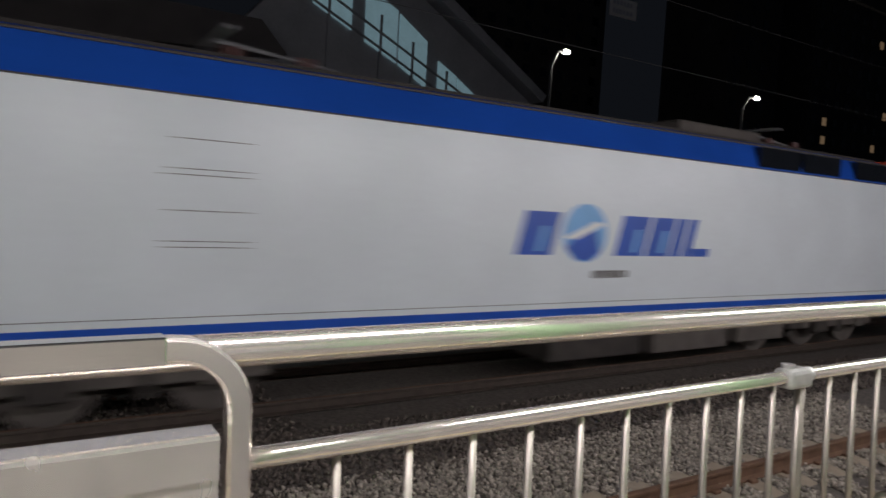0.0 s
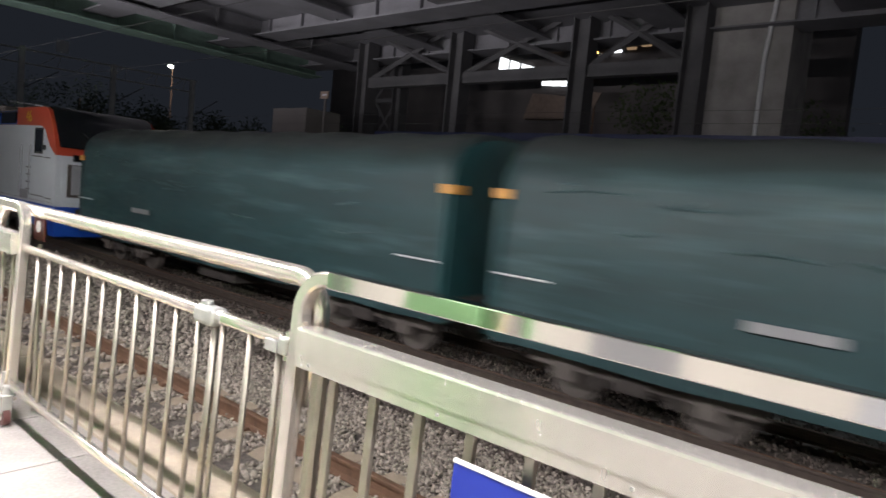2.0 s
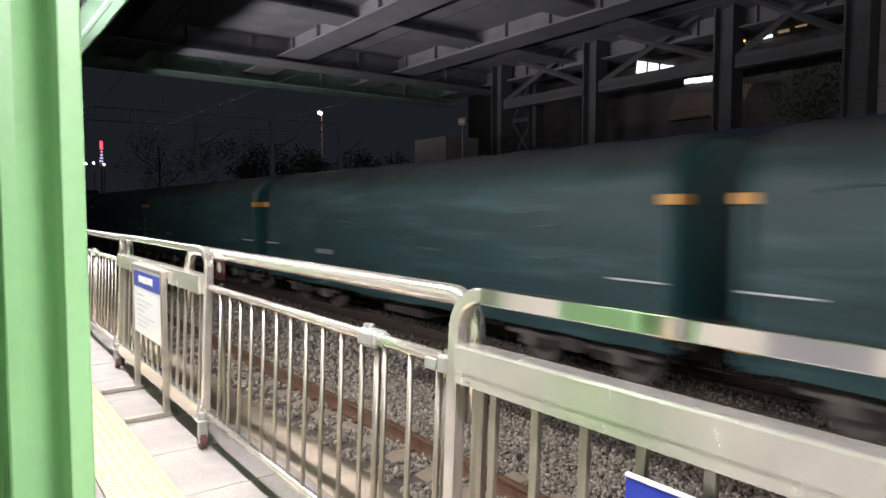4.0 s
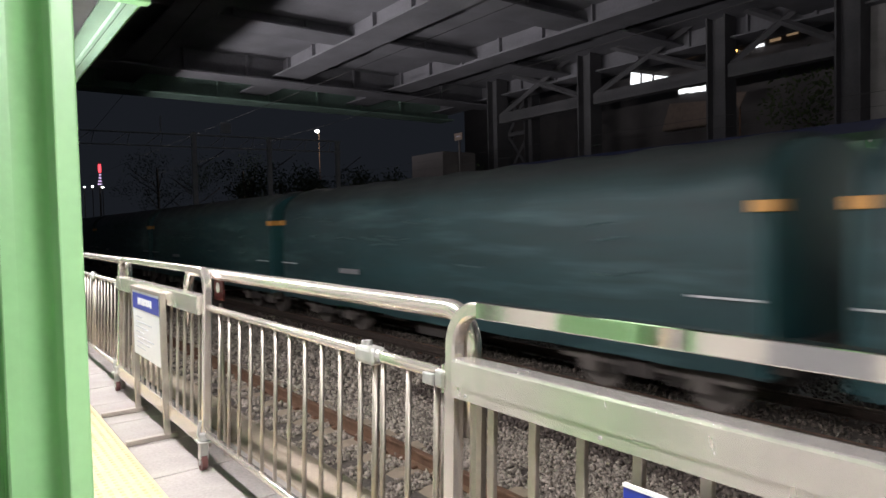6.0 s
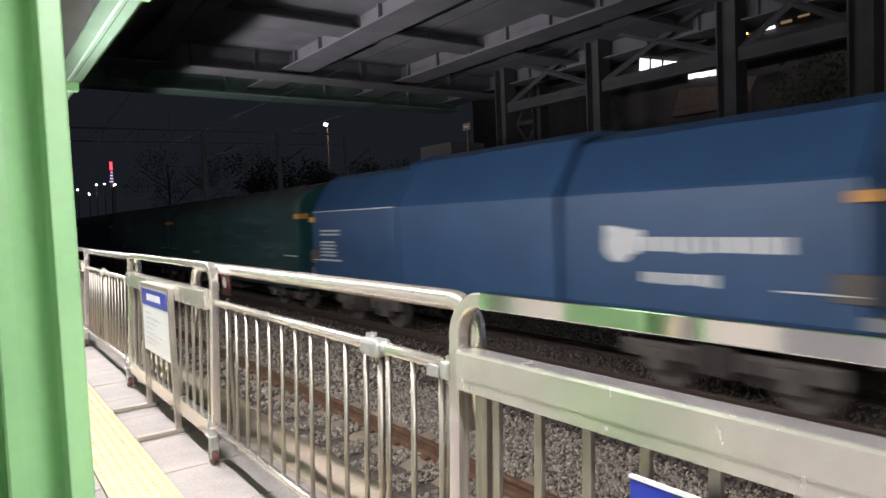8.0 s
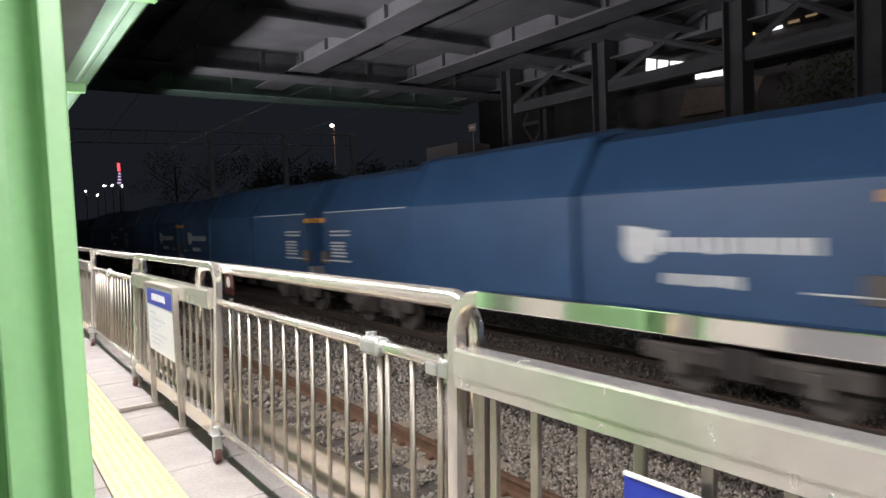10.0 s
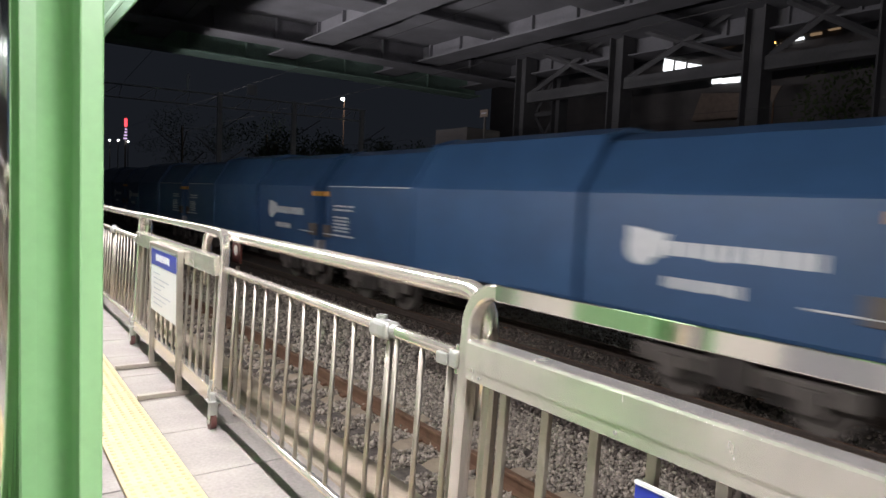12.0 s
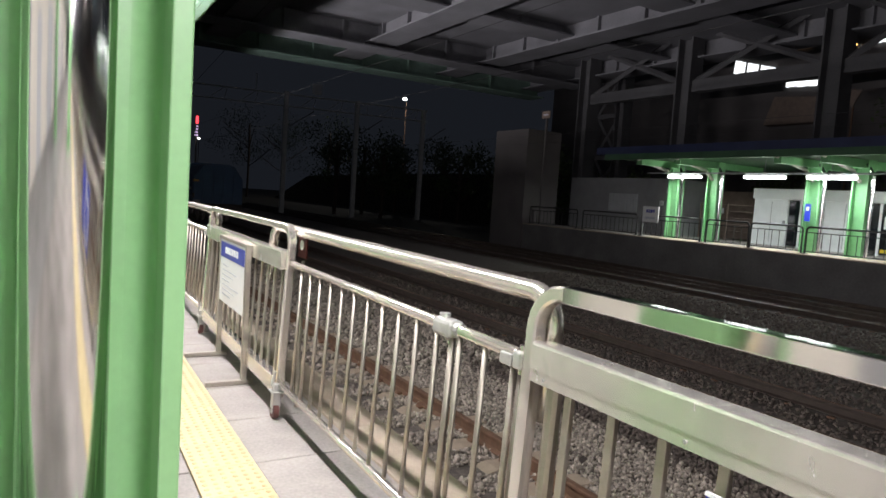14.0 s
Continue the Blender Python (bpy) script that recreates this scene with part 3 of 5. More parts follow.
roof = thing("canopy", pose(0, 0, 0), "green steel canopy over the near platform", "canopy", kind="structure")
part("roof_sheet", prism([(-6.5, 3.62), (0.22, 3.22), (0.22, 3.25), (-6.5, 3.7)], -38, 18), ROOFSHEET, roof)
part("edge_fascia", prism([(0.22, 3.18), (0.27, 3.18), (0.27, 3.32), (0.22, 3.32)], -38, 18), GREEN, roof)
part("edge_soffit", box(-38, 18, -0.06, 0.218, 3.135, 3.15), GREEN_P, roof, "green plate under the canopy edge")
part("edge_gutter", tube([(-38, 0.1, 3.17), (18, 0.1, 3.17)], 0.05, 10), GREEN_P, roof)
for x in (-13.6, -9.6, -5.6, XF - 0.18, 2.4, 6.4):
    part("arm", prism_y([(x - 0.06, 3.02), (x + 0.06, 3.02), (x + 0.06, 3.2), (x - 0.06, 3.2)], -6.0, 0.2), GREEN, roof)
for y in (-5.2, -3.6, -2.2, -0.7):
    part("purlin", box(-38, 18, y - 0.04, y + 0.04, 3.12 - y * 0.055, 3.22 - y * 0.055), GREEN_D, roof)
for x in (-9.6, -5.6, 2.4, 6.4):
    c2 = copy_thing(col, pose(x - XF + 0.18, 0, 0))
# fixtures left of -12 are added along with their deck-lighting lamps
for tx, ty in TUBES:
    fx = thing("tube_lamp", pose(tx, ty, 2.6), "lit white fluorescent tube lamp under the canopy, the far left ones added", "lamp", "canopy lamps")
    part("housing", box(-1.25, 1.25, -0.1, 0.1, 0.05, 0.14, 0.01), SIGNWHITE, fx)
    part("tube", tube([(-1.2, 0, 0.03), (1.2, 0, 0.03)], 0.015, 8), TUBE_W, fx)
    part("hanger", tube([(0, 0, 0.1), (0, 0, 0.66)], 0.01, 6), GALV, fx)
# unseen wall, added so the fence steel has something pale to reflect
reflector_wall = structure("wall_back", box(-40, 25, -5.2, -5.0, 0, 3.6), CREAM, "pale unseen wall added behind the near platform for reflections")

# these panels are added too, to vary the wall's reflection in the pipe
panels = thing("wall_panels", pose(0, 0, 0), "grey panels added to the unseen wall for reflections", "panel", kind="structure")
for k in range(14):
    x = -19.3 + k * 2.3
    part("panel", box(x, x + (0.9 if k % 3 else 1.5), -4.998, -4.97, 0.05, 2.3 if k % 2 else 2.05, 0.01), (VENT, GREYWALL, VENT)[k % 3], panels)
# second column row, out of view, added for green patches in the reflections
for x in (-5.6, 2.4):
    copy_thing(col, pose(x - XF + 0.18, -2.4, 0))

# ---- paving ----
pave = thing("paving", pose(0, 0, 0), "worn beige concrete paving slabs with dark joints", "paving", kind="structure")
strip = thing("tactile_strip", pose(0, 0, 0), "yellow tactile paving strip with raised dots", "paving", kind="structure")

# ---- train ----
SPEED = 19.95
TRAIN_Y = 7.4


def bogie(parent, x, wheels=(-0.9, 0.9), r=0.43):
    b = part("bogie", box(x + min(wheels) - 0.55, x + max(wheels) + 0.55, -1.08, -0.98, 0.42, 0.66, 0.03), DUST, parent, "dusty grey bogie frame")
    part("bogie_frame", box(x + min(wheels) - 0.55, x + max(wheels) + 0.55, 0.98, 1.08, 0.42, 0.66, 0.03), DUST, parent)
    part("bolster", box(x - 0.25, x + 0.25, -1.2, 1.2, 0.35, 0.85, 0.03), DARK, parent)
    for dx in wheels:
        for y in (-0.8, 0.66):
            w = part("wheel", disc_y(x + dx, r, r, y, y + 0.13, 28), DUST, parent, "worn steel wheel")
            part("hub", disc_y(x + dx, r, 0.14, y - 0.05, y, 14), DARK, w)
        part("axle_box", box(x + dx - 0.16, x + dx + 0.16, -1.14, -0.96, r - 0.14, r + 0.16, 0.02), DUST, parent)
        part("axle", tube([(x + dx, -0.95, r), (x + dx, 0.95, r)], 0.08, 10), DARK, parent)
        part("spring", tube([(x + dx * 0.55, -1.03, 0.3), (x + dx * 0.55, -1.03, 0.6)], 0.09, 10), DARK, parent)


def locomotive():
    g = thing("locomotive", pose(0, TRAIN_Y, RAIL), "white electric locomotive with blue band and red cab", "locomotive")
    L = -24.0
    out = [(0, 1.14), (0, 2.6), (-0.1, 2.6), (-0.55, 2.85), (-0.95, 3.3), (-1.25, 3.42), (-3.4, 3.44)]
    poly = out + [(L - x, z) for x, z in out[::-1]]
    part("body", prism_y(poly, -1.5, 1.5), WHITE, g, "glossy off-white body side")
    part("sill_stripe", box(L, 0.0, -1.503, 1.503, 1.03, 1.14), BLUE, g, "blue stripe along the sill")
    part("sill_line", box(L + 0.1, -0.1, -1.504, -1.5, 1.215, 1.222), DUST, g)
    sec = [(-1.5, 3.44), (-1.33, 3.86), (-1.1, 3.95), (1.1, 3.95), (1.33, 3.86), (1.5, 3.44)]
    part("roof_band", prism(sec, L + 3.4, -3.4), BLUE, g, "blue upper band")
    for a, s in ((0.0, 1), (L, -1)):
        red = [(-3.4, 3.44), (-1.25, 3.42), (-0.95, 3.3), (-0.55, 2.85), (-0.1, 2.6), (0.0, 2.6), (-0.03, 2.8), (-0.4, 3.45), (-0.72, 3.86), (-1.0, 3.97), (-3.4, 3.97)]
        q = [(a + s * x, z) for x, z in red]
        part("cab_hood", prism_y(q, -1.497, 1.497), RED, g, "red cab hood")
        bm = bmesh.new()
        w = [(0.0, 2.83), (-0.36, 3.45), (-0.69, 3.88), (-1.02, 4.0)]
        ring = [[bm.verts.new((a + s * (x + 0.035), y, z)) for x, z in w] for y in (-1.42, -0.5, 0.5, 1.42)]
        for p, r in zip(ring, ring[1:]):
            for k in range(3):
                bm.faces.new((p[k], p[k + 1], r[k + 1], r[k]))
        part("windscreen", bm, GLASSY, g, "dark raked windscreen", True)
        wip = part("wiper", tube([(a + s * 0.06, -0.3, 2.86), (a - s * 0.2, -0.75, 3.3)], 0.012, 6), BLACK, g)
        part("front_panel", box(min(a + s * 0.02, a), max(a + s * 0.02, a), -1.35, 1.35, 1.2, 2.5, 0.01), WHITE, g)
        # frame and cover also put the front's shade into their dark and grey
        part("front_plate", box(min(a + s * 0.04, a), max(a + s * 0.04, a), -1.2, 1.2, 1.42, 2.36, 0.01), DUST, g, "dark frame on the cab front")
        part("front_cover", box(min(a + s * 0.055, a), max(a + s * 0.055, a), -1.1, 1.12, 1.5, 2.34, 0.01), STAIRWALL, g, "grey cover that also carries the cab front's shade")
        part("front_mark", box(min(a + s * 0.06, a), max(a + s * 0.06, a), -0.35, 0.35, 1.8, 2.05), LOGO, g, "plain blue mark")
        for y in (-0.95, 0.95):
            part("headlight", disc_y(a + s * 0.03, 2.55, 0.1, y - 0.12, y + 0.12, 16), GLASSY, g)
            bf = part("buffer", tube([(a, y * 0.9, 1.0), (a + s * 0.45, y * 0.9, 1.0)], 0.1, 12), DARK, g)
        part("coupler", box(min(a, a + s * 0.7), max(a, a + s * 0.7), -0.15, 0.15, 0.75, 1.0, 0.03), DARK, g)
        sk = [(0, 0.28), (0, 1.035), (-2.5, 1.035), (-2.15, 0.62), (-1.9, 0.5), (-0.55, 0.45), (-0.42, 0.28)]
        part("skirt", prism_y([(a + s * x, z) for x, z in sk], -1.49, 1.49), BLUE, g, "blue skirt under the cab")
        win = part("cab_window", box(*sorted((a - s * 1.13, a - s * 1.73)), -1.512, -1.49, 2.66, 3.3, 0.006), GLASSY, g, "dark cab side window")
        part("window_frame", box(*sorted((a - s * 1.08, a - s * 1.78)), -1.508, -1.49, 2.6, 3.36, 0.006), BLACK, g)
        part("mirror", box(*sorted((a - s * 0.82, a - s * 0.98)), -1.56, -1.5, 2.72, 2.86, 0.01), BLACK, g)
        for x0, x1, z in ((1.1, 1.95, 2.52), (0.45, 0.95, 2.5), (0.95, 1.95, 1.36), (0.3, 0.8, 1.33)):
            part("panel_gap", box(*sorted((a - s * x0, a - s * x1)), -1.505, -1.498, z - 0.012, z + 0.012), DARK, g)
        for x in (2.0, 2.85):
            part("handrail", tube([(a - s * x, -1.52, 1.35), (a - s * x, -1.56, 1.45), (a - s * x, -1.56, 2.75), (a - s * x, -1.52, 2.85)], 0.016, 8), STAIRWALL, g)
        for k in range(4):
            part("step_iron", box(*sorted((a - s * 2.05, a - s * 2.28)), -1.55, -1.5, 1.5 + k * 0.22, 1.525 + k * 0.22), DARK, g)
        part("door_gap", box(*sorted((a - s * 2.78, a - s * 2.81)), -1.507, -1.498, 1.45, 2.82), STAIRWALL, g)
        part("step_recess", box(*sorted((a - s * 2.2, a - s * 2.9)), -1.508, -1.49, 1.2, 1.48, 0.004), STAIRWALL, g, "grey step recess")
        for x0, x1 in ((3.6, 5.0), (5.6, 6.85), (6.95, 8.2)) if s == 1 else ():
            part("louvre", prism_y([(a - s * x0, 3.49), (a - s * x1, 3.49), (a - s * x1, 3.83), (a - s * x0, 3.83)], -1.492, -1.3), GLASSY, g, "dark louvre in the blue band")
        bogie(g, a - s * 5.2, (-1.65, 0.0, 1.65), 0.53)
    part("gutter", tube([(L + 3.4, -1.36, 3.87), (-3.4, -1.36, 3.87)], 0.015, 6), DUST, g)
    part("band_gutter", tube([(L + 3.4, -1.505, 3.45), (-3.4, -1.505, 3.45)], 0.01, 6), DUST, g)
    part("underframe", box(L + 0.6, -0.6, -1.3, 1.3, 0.75, 1.03), DARK, g)
    for x0, x1, z0, mm in ((-8.2, -6.8, 0.35, DUST), (-10.4, -8.5, 0.3, DUST), (-12.6, -10.7, 0.32, DARK), (-6.6, -6.1, 0.5, DARK)):
        part("equipment_box", box(x0, x1, -1.35, 1.35, z0, 0.8, 0.03), mm, g)
    part("roof_deck", box(L + 3.4, -3.4, -1.05, 1.05, 3.95, 4.0), DARK, g)
    for x in (-6.5, -17.0):
        p = part("pantograph", tube([(x, 0, 4.1), (x + 1.5, 0, 4.22), (x - 0.1, 0, 4.36)], 0.035, 6), GALV, g, "folded pantograph")
        part("pan_head", tube([(x - 0.1, -0.8, 4.36), (x - 0.1, 0.8, 4.36)], 0.03, 6), GALV, p)
        part("insulator", tube([(x, -0.5, 4.0), (x, -0.5, 4.2)], 0.09, 10), REDW, p)
        part("insulator", tube([(x + 0.9, -0.5, 4.0), (x + 0.9, -0.5, 4.2)], 0.09, 10), REDW, p)
    part("roof_box", box(-9.5, -7.2, -0.8, 0.8, 4.0, 4.22, 0.04), DUST, g)
    # maker's lettering as plain slanted shapes with a globe
    for x, w in ((-13.45, 0.62), (-11.6, 0.6), (-10.93, 0.5), (-10.37, 0.22), (-10.08, 0.2)):
        part("lettering", prism_y([(x, 1.9), (x + w, 1.9), (x + w + 0.16, 2.5), (x + 0.16, 2.5)], -1.503, -1.5), LOGO, g, "plain blue slanted block")
    part("lettering", prism_y([(-9.86, 1.9), (-9.45, 1.9), (-9.42, 2.03), (-9.83, 2.03)], -1.503, -1.5), LOGO, g)
    for x in (-13.1, -11.25, -10.65):
        part("lettering_gap", prism_y([(x, 1.95), (x + 0.1, 1.95), (x + 0.2, 2.3), (x + 0.1, 2.3)], -1.506, -1.503), LOGO_L, g)
    gl = part("globe_mark", disc_y(-12.2, 2.22, 0.42, -1.5045, -1.5, 32), LOGO_L, g, "round light blue globe mark")
    part("globe_low", prism_y([(-12.55, 2.0), (-12.35, 1.84), (-12.1, 1.82), (-11.9, 1.95), (-12.0, 2.25), (-12.25, 2.3)], -1.5065, -1.504), LOGO, gl)
    part("globe_band", prism_y([(-12.6, 2.15), (-12.0, 2.4), (-11.82, 2.35), (-12.4, 2.12)], -1.5075, -1.504), SIGNWHITE, gl)
    writing(g, -12.0, -11.3, -1.5, 1.62, 0.12, DUST, 21)
    cu = bpy.data.curves.new("cab_number", "FONT")
    cu.body, cu.size, cu.extrude = "46", 0.5, 0.002
    cu.materials.append(YPAINT)
    tx = new("cab_number", cu)
    tx.parent = g
    tx.matrix_basis = Matrix.Translation((-2.6, -1.501, 3.54)) @ pose(0, 0, 0, 90, 0, 0)
    tx["label"] = "yellow cab number"
    for z, x0 in ((1.93, -17.85), (1.99, -17.85), (2.3, -17.8), (2.66, -17.85), (2.72, -17.8), (3.02, -17.75)):
        part("panel_line", box(x0, -17.0, -1.503, -1.499, z, z + 0.008), DUST, g)
    return g


def skin(g, name, material, prof, x0, x1, nx, amp, label, seed, thick=True):
    """A hull along x over the (y, z) outline, rippled by noise."""
    n = len(prof)
    verts, faces = [], []
    for i in range(nx + 1):
        x = x0 + (x1 - x0) * i / nx
        for y, z in prof:
            k = noise.noise(Vector((x * 0.7 + seed * 9, y * 1.3, z * 2.2))) * amp
            sag = amp * 0.8 * abs(math.sin(x * 2.1)) * (1 if z > 2.5 else 0.3)
            verts.append((x, y + (k if y < 0 else -k), z + k * 0.6 - sag))
    for i in range(nx):
        for k in range(n - 1):
            a = i * n + k
            faces.append((a, a + 1, a + n + 1, a + n))
    faces.append(tuple(range(n))[::-1])
    faces.append(tuple(nx * n + k for k in range(n)))
    o = mesh_ob(name, verts, faces, material, g, True)
    o["label"] = label
    return o


def round_profile(half, z0, zs, zt, n=9):
    side = [(-half, z0), (-half, (z0 + zs) / 2), (-half, zs)]
    top = [(-half * math.cos(k * math.pi / 2 / n) ** 0.7, zs + (zt - zs) * math.sin(k * math.pi / 2 / n)) for k in range(1, n)]
    left = side + top
    return left + [(0, zt)] + [(-y, z) for y, z in left[::-1]]


def covered_wagon():
    g = thing("covered_wagon", pose(0, TRAIN_Y, RAIL), "covered freight wagon under a dark green tarpaulin", "wagon", "green tarpaulin wagons")
    prof = round_profile(1.47, 0.66, 2.75, 3.5)
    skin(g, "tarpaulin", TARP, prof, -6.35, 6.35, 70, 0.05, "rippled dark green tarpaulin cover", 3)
    for s in (-1, 1):
        x = s * 6.37
        part("end_wall", prism(round_profile(1.4, 1.0, 2.7, 3.4, 6), min(x, x + s * 0.06), max(x, x + s * 0.06)), TEAL, g, "teal painted end wall")
        for z in (2.52, 0.86):
            part("corner_bracket", box(x - 0.14, x + 0.14, -1.5, -1.2, z, z + 0.13, 0.01), ORANGE, g, "orange corner bracket")
        part("lever", tube([(x - s * 0.85, -1.52, 1.55), (x + s * 0.0, -1.52, 1.55)], 0.015, 6), LABEL, g)
        part("end_post", box(x - 0.1, x, -1.46, -1.36, 0.7, 2.5), TEAL, g)
        part("buffer_beam", box(min(x, x + s * 0.2), max(x, x + s * 0.2), -1.3, 1.3, 0.72, 1.0, 0.02), DARK, g)
        part("coupler", box(min(x, x + s * 0.5), max(x, x + s * 0.5), -0.14, 0.14, 0.72, 0.98, 0.03), DARK, g)
        part("end_platform", box(min(x, x + s * 0.4), max(x, x + s * 0.4), -1.3, 1.3, 1.0, 1.04), DARK, g)
        bogie(g, s * 4.5)
    part("underframe", box(-6.3, 6.3, -0.6, 0.6, 0.45, 0.8), DARK, g)
    rr = random.Random(12)
    for k in range(18):
        x, z, w = rr.uniform(-6, 4.8), rr.uniform(1.7, 3.0), rr.uniform(0.4, 1.3)
        yy = -1.49 if z < 2.75 else -1.47 + (z - 2.75) * 0.35
        part("fold", tube([(x, yy + 0.035, z), (x + w * 0.4, yy, z + rr.uniform(-0.06, 0.06)), (x + w, yy + 0.035, z + rr.uniform(-0.1, 0.1))], 0.02, 6), TARP_L, g)
    part("plate", box(-3.2, -2.35, -1.54, -1.525, 1.42, 1.53, 0.004), GALV, g, "pale label plate")
    part("brake_box", box(-0.8, 0.6, -1.1, 0.3, 0.3, 0.6, 0.02), DARK, g)
    return g


def coil_wagon(f=1):
    g = thing("coil_wagon", pose(0, TRAIN_Y, RAIL), "coil wagon with blue telescoping steel covers", "wagon", "blue coil wagons")
    for k, (x0, x1, h) in enumerate(((-6.2, -2.1, 0.0), (-2.2, 2.2, 0.1), (2.1, 6.2, 0.0))):
        prof = [(-1.46 - h, 1.12), (-1.46 - h, 2.66), (-1.44 - h, 2.7), (-0.95 - h, 3.42 + h), (-0.6, 3.56 + h), (0.6, 3.56 + h), (0.95 + h, 3.42 + h), (1.46 + h, 2.66), (1.46 + h, 1.12)]
        sct = skin(g, "cover", COIL, prof, x0, x1, 24, 0.008, "blue sheet steel cover section", k)
        sct.data.polygons.foreach_set("use_smooth", [False] * len(sct.data.polygons))
        part("cover_rim", prism([(-1.48 - h, 1.12), (-1.48 - h, 2.67), (-0.97 - h, 3.44 + h), (-0.6, 3.58 + h), (0.6, 3.58 + h), (0.97 + h, 3.44 + h), (1.48 + h, 2.67), (1.48 + h, 1.12)], x0, x0 + 0.1), COIL, g)
    part("seam", box(*sorted((-f * 6.1, -f * 2.3)), -1.478, -1.46, 2.655, 2.672), LABEL, g, "thin white line along the fold")
    for s in (-1, 1):
        x = s * 6.22
        part("end_wall", prism([(-1.4, 1.12), (-1.4, 2.6), (-0.92, 3.36), (-0.55, 3.48), (0.55, 3.48), (0.92, 3.36), (1.4, 2.6), (1.4, 1.12)], min(x, x + s * 0.06), max(x, x + s * 0.06)), COIL, g)
        for y in (-0.9, -0.3, 0.3, 0.9):
            part("end_rib", box(min(x, x + s * 0.12), max(x, x + s * 0.12), y - 0.04, y + 0.04, 1.15, 2.9), COIL, g)
        part("corner_bracket", box(x - 0.14, x + 0.14, -1.5, -1.2, 2.42, 2.54, 0.01), ORANGE, g, "orange corner bracket")
        part("lever", tube([(x - s * 0.85, -1.49, 1.5), (x, -1.49, 1.5)], 0.014, 6), LABEL, g)
        part("side_step", box(x - s * 0.1 - 0.2, x - s * 0.1 + 0.2, -1.5, -1.42, 1.42, 1.72, 0.01), DUST, g, "dusty step plate")
        part("corner_box", box(x - 0.18, x + 0.18, -1.45, -1.1, 0.98, 1.3, 0.02), GALV, g, "grey corner box")
        part("buffer_beam", box(min(x, x + s * 0.3), max(x, x + s * 0.3), -1.3, 1.3, 0.75, 1.08, 0.02), DARK, g)
        part("coupler", box(min(x, x + s * 0.55), max(x, x + s * 0.55), -0.14, 0.14, 0.75, 1.0, 0.03), DARK, g)
        bogie(g, s * 4.4)
    part("underframe", box(-6.4, 6.4, -1.4, 1.4, 0.82, 1.11, 0.02), DARK, g)
    part("side_sill", box(-6.4, 6.4, -1.45, -1.36, 0.9, 1.1, 0.01), DARK, g)
    e0 = 3.0 if f > 0 else -5.45
    part("emblem", disc_y(e0 + 0.24, 1.98, 0.24, -1.468, -1.46, 20), LABEL, g, "white painted round emblem")
    part("emblem_wing", prism_y([(e0 + 0.02, 1.86), (e0 + 0.02, 2.24), (e0 + 0.64, 2.16), (e0 + 0.56, 1.86)], -1.4705, -1.4685), LABEL, g)
    writing(g, e0 + 0.62, e0 + 2.5, -1.468, 1.98, 0.2, LABEL, 29)
    writing(g, e0 + 0.62, e0 + 1.7, -1.468, 1.56, 0.15, LABEL, 31)
    # data panel: a heading of two lines over a block of small lines
    a0, a1 = sorted((-f * 5.8, -f * 4.75))
    for k, (z, w) in enumerate(((2.2, 1.0), (2.11, 0.95), (1.93, 0.72), (1.85, 0.78), (1.77, 0.7), (1.69, 0.78), (1.61, 0.74), (1.5, 1.0))):
        writing(g, a0, a0 + (a1 - a0) * w, -1.468, z, 0.045, LABEL, 40 + k)
    return g


# ---- contact wires ----
wires = thing("overhead_wires", pose(0, 0, 0), "thin dark overhead line wires above the tracks", "wire", kind="structure")
for y, z in ((7.4, 4.1), (17.35, 4.3), (19.8, 4.3), (7.4, 5.3)):
    part("wire", tube([(-90, y, z), (-45, y, z), (0, y, z), (45, y, z), (90, y, z)], 0.006, 5), WIRE, wires)

# ---- far platform ----
before_far = set(bpy.data.objects)
FZ = 0.42
structure("far_platform", box(-21.9, 40, 15.0, 21.0, -1.7, FZ), FARWALL, "raised concrete far platform")
structure("far_edge", box(-21.9, 40, 14.96, 15.25, FZ + 0.002, FZ + 0.03), COPING, "pale edge of the far platform")
joints = thing("wall_joints", pose(0, 0, 0), "dark joints in the far platform wall", "wall", kind="structure")
for i in range(17):
    part("joint", box(-21 + i * 3.0, -20.985 + i * 3.0, 14.993, 15.0, -1.3, FZ), FARWALL, joints)
structure("far_floor", box(-21.9, 40, 15.26, 20.9, FZ + 0.001, FZ + 0.006), PAVE, "pale paving of the far platform")
ftac = structure("far_tactile", box(-16, 20, 16.0, 16.3, FZ + 0.007, FZ + 0.012), YELLOW, "yellow tactile strip of the far platform")


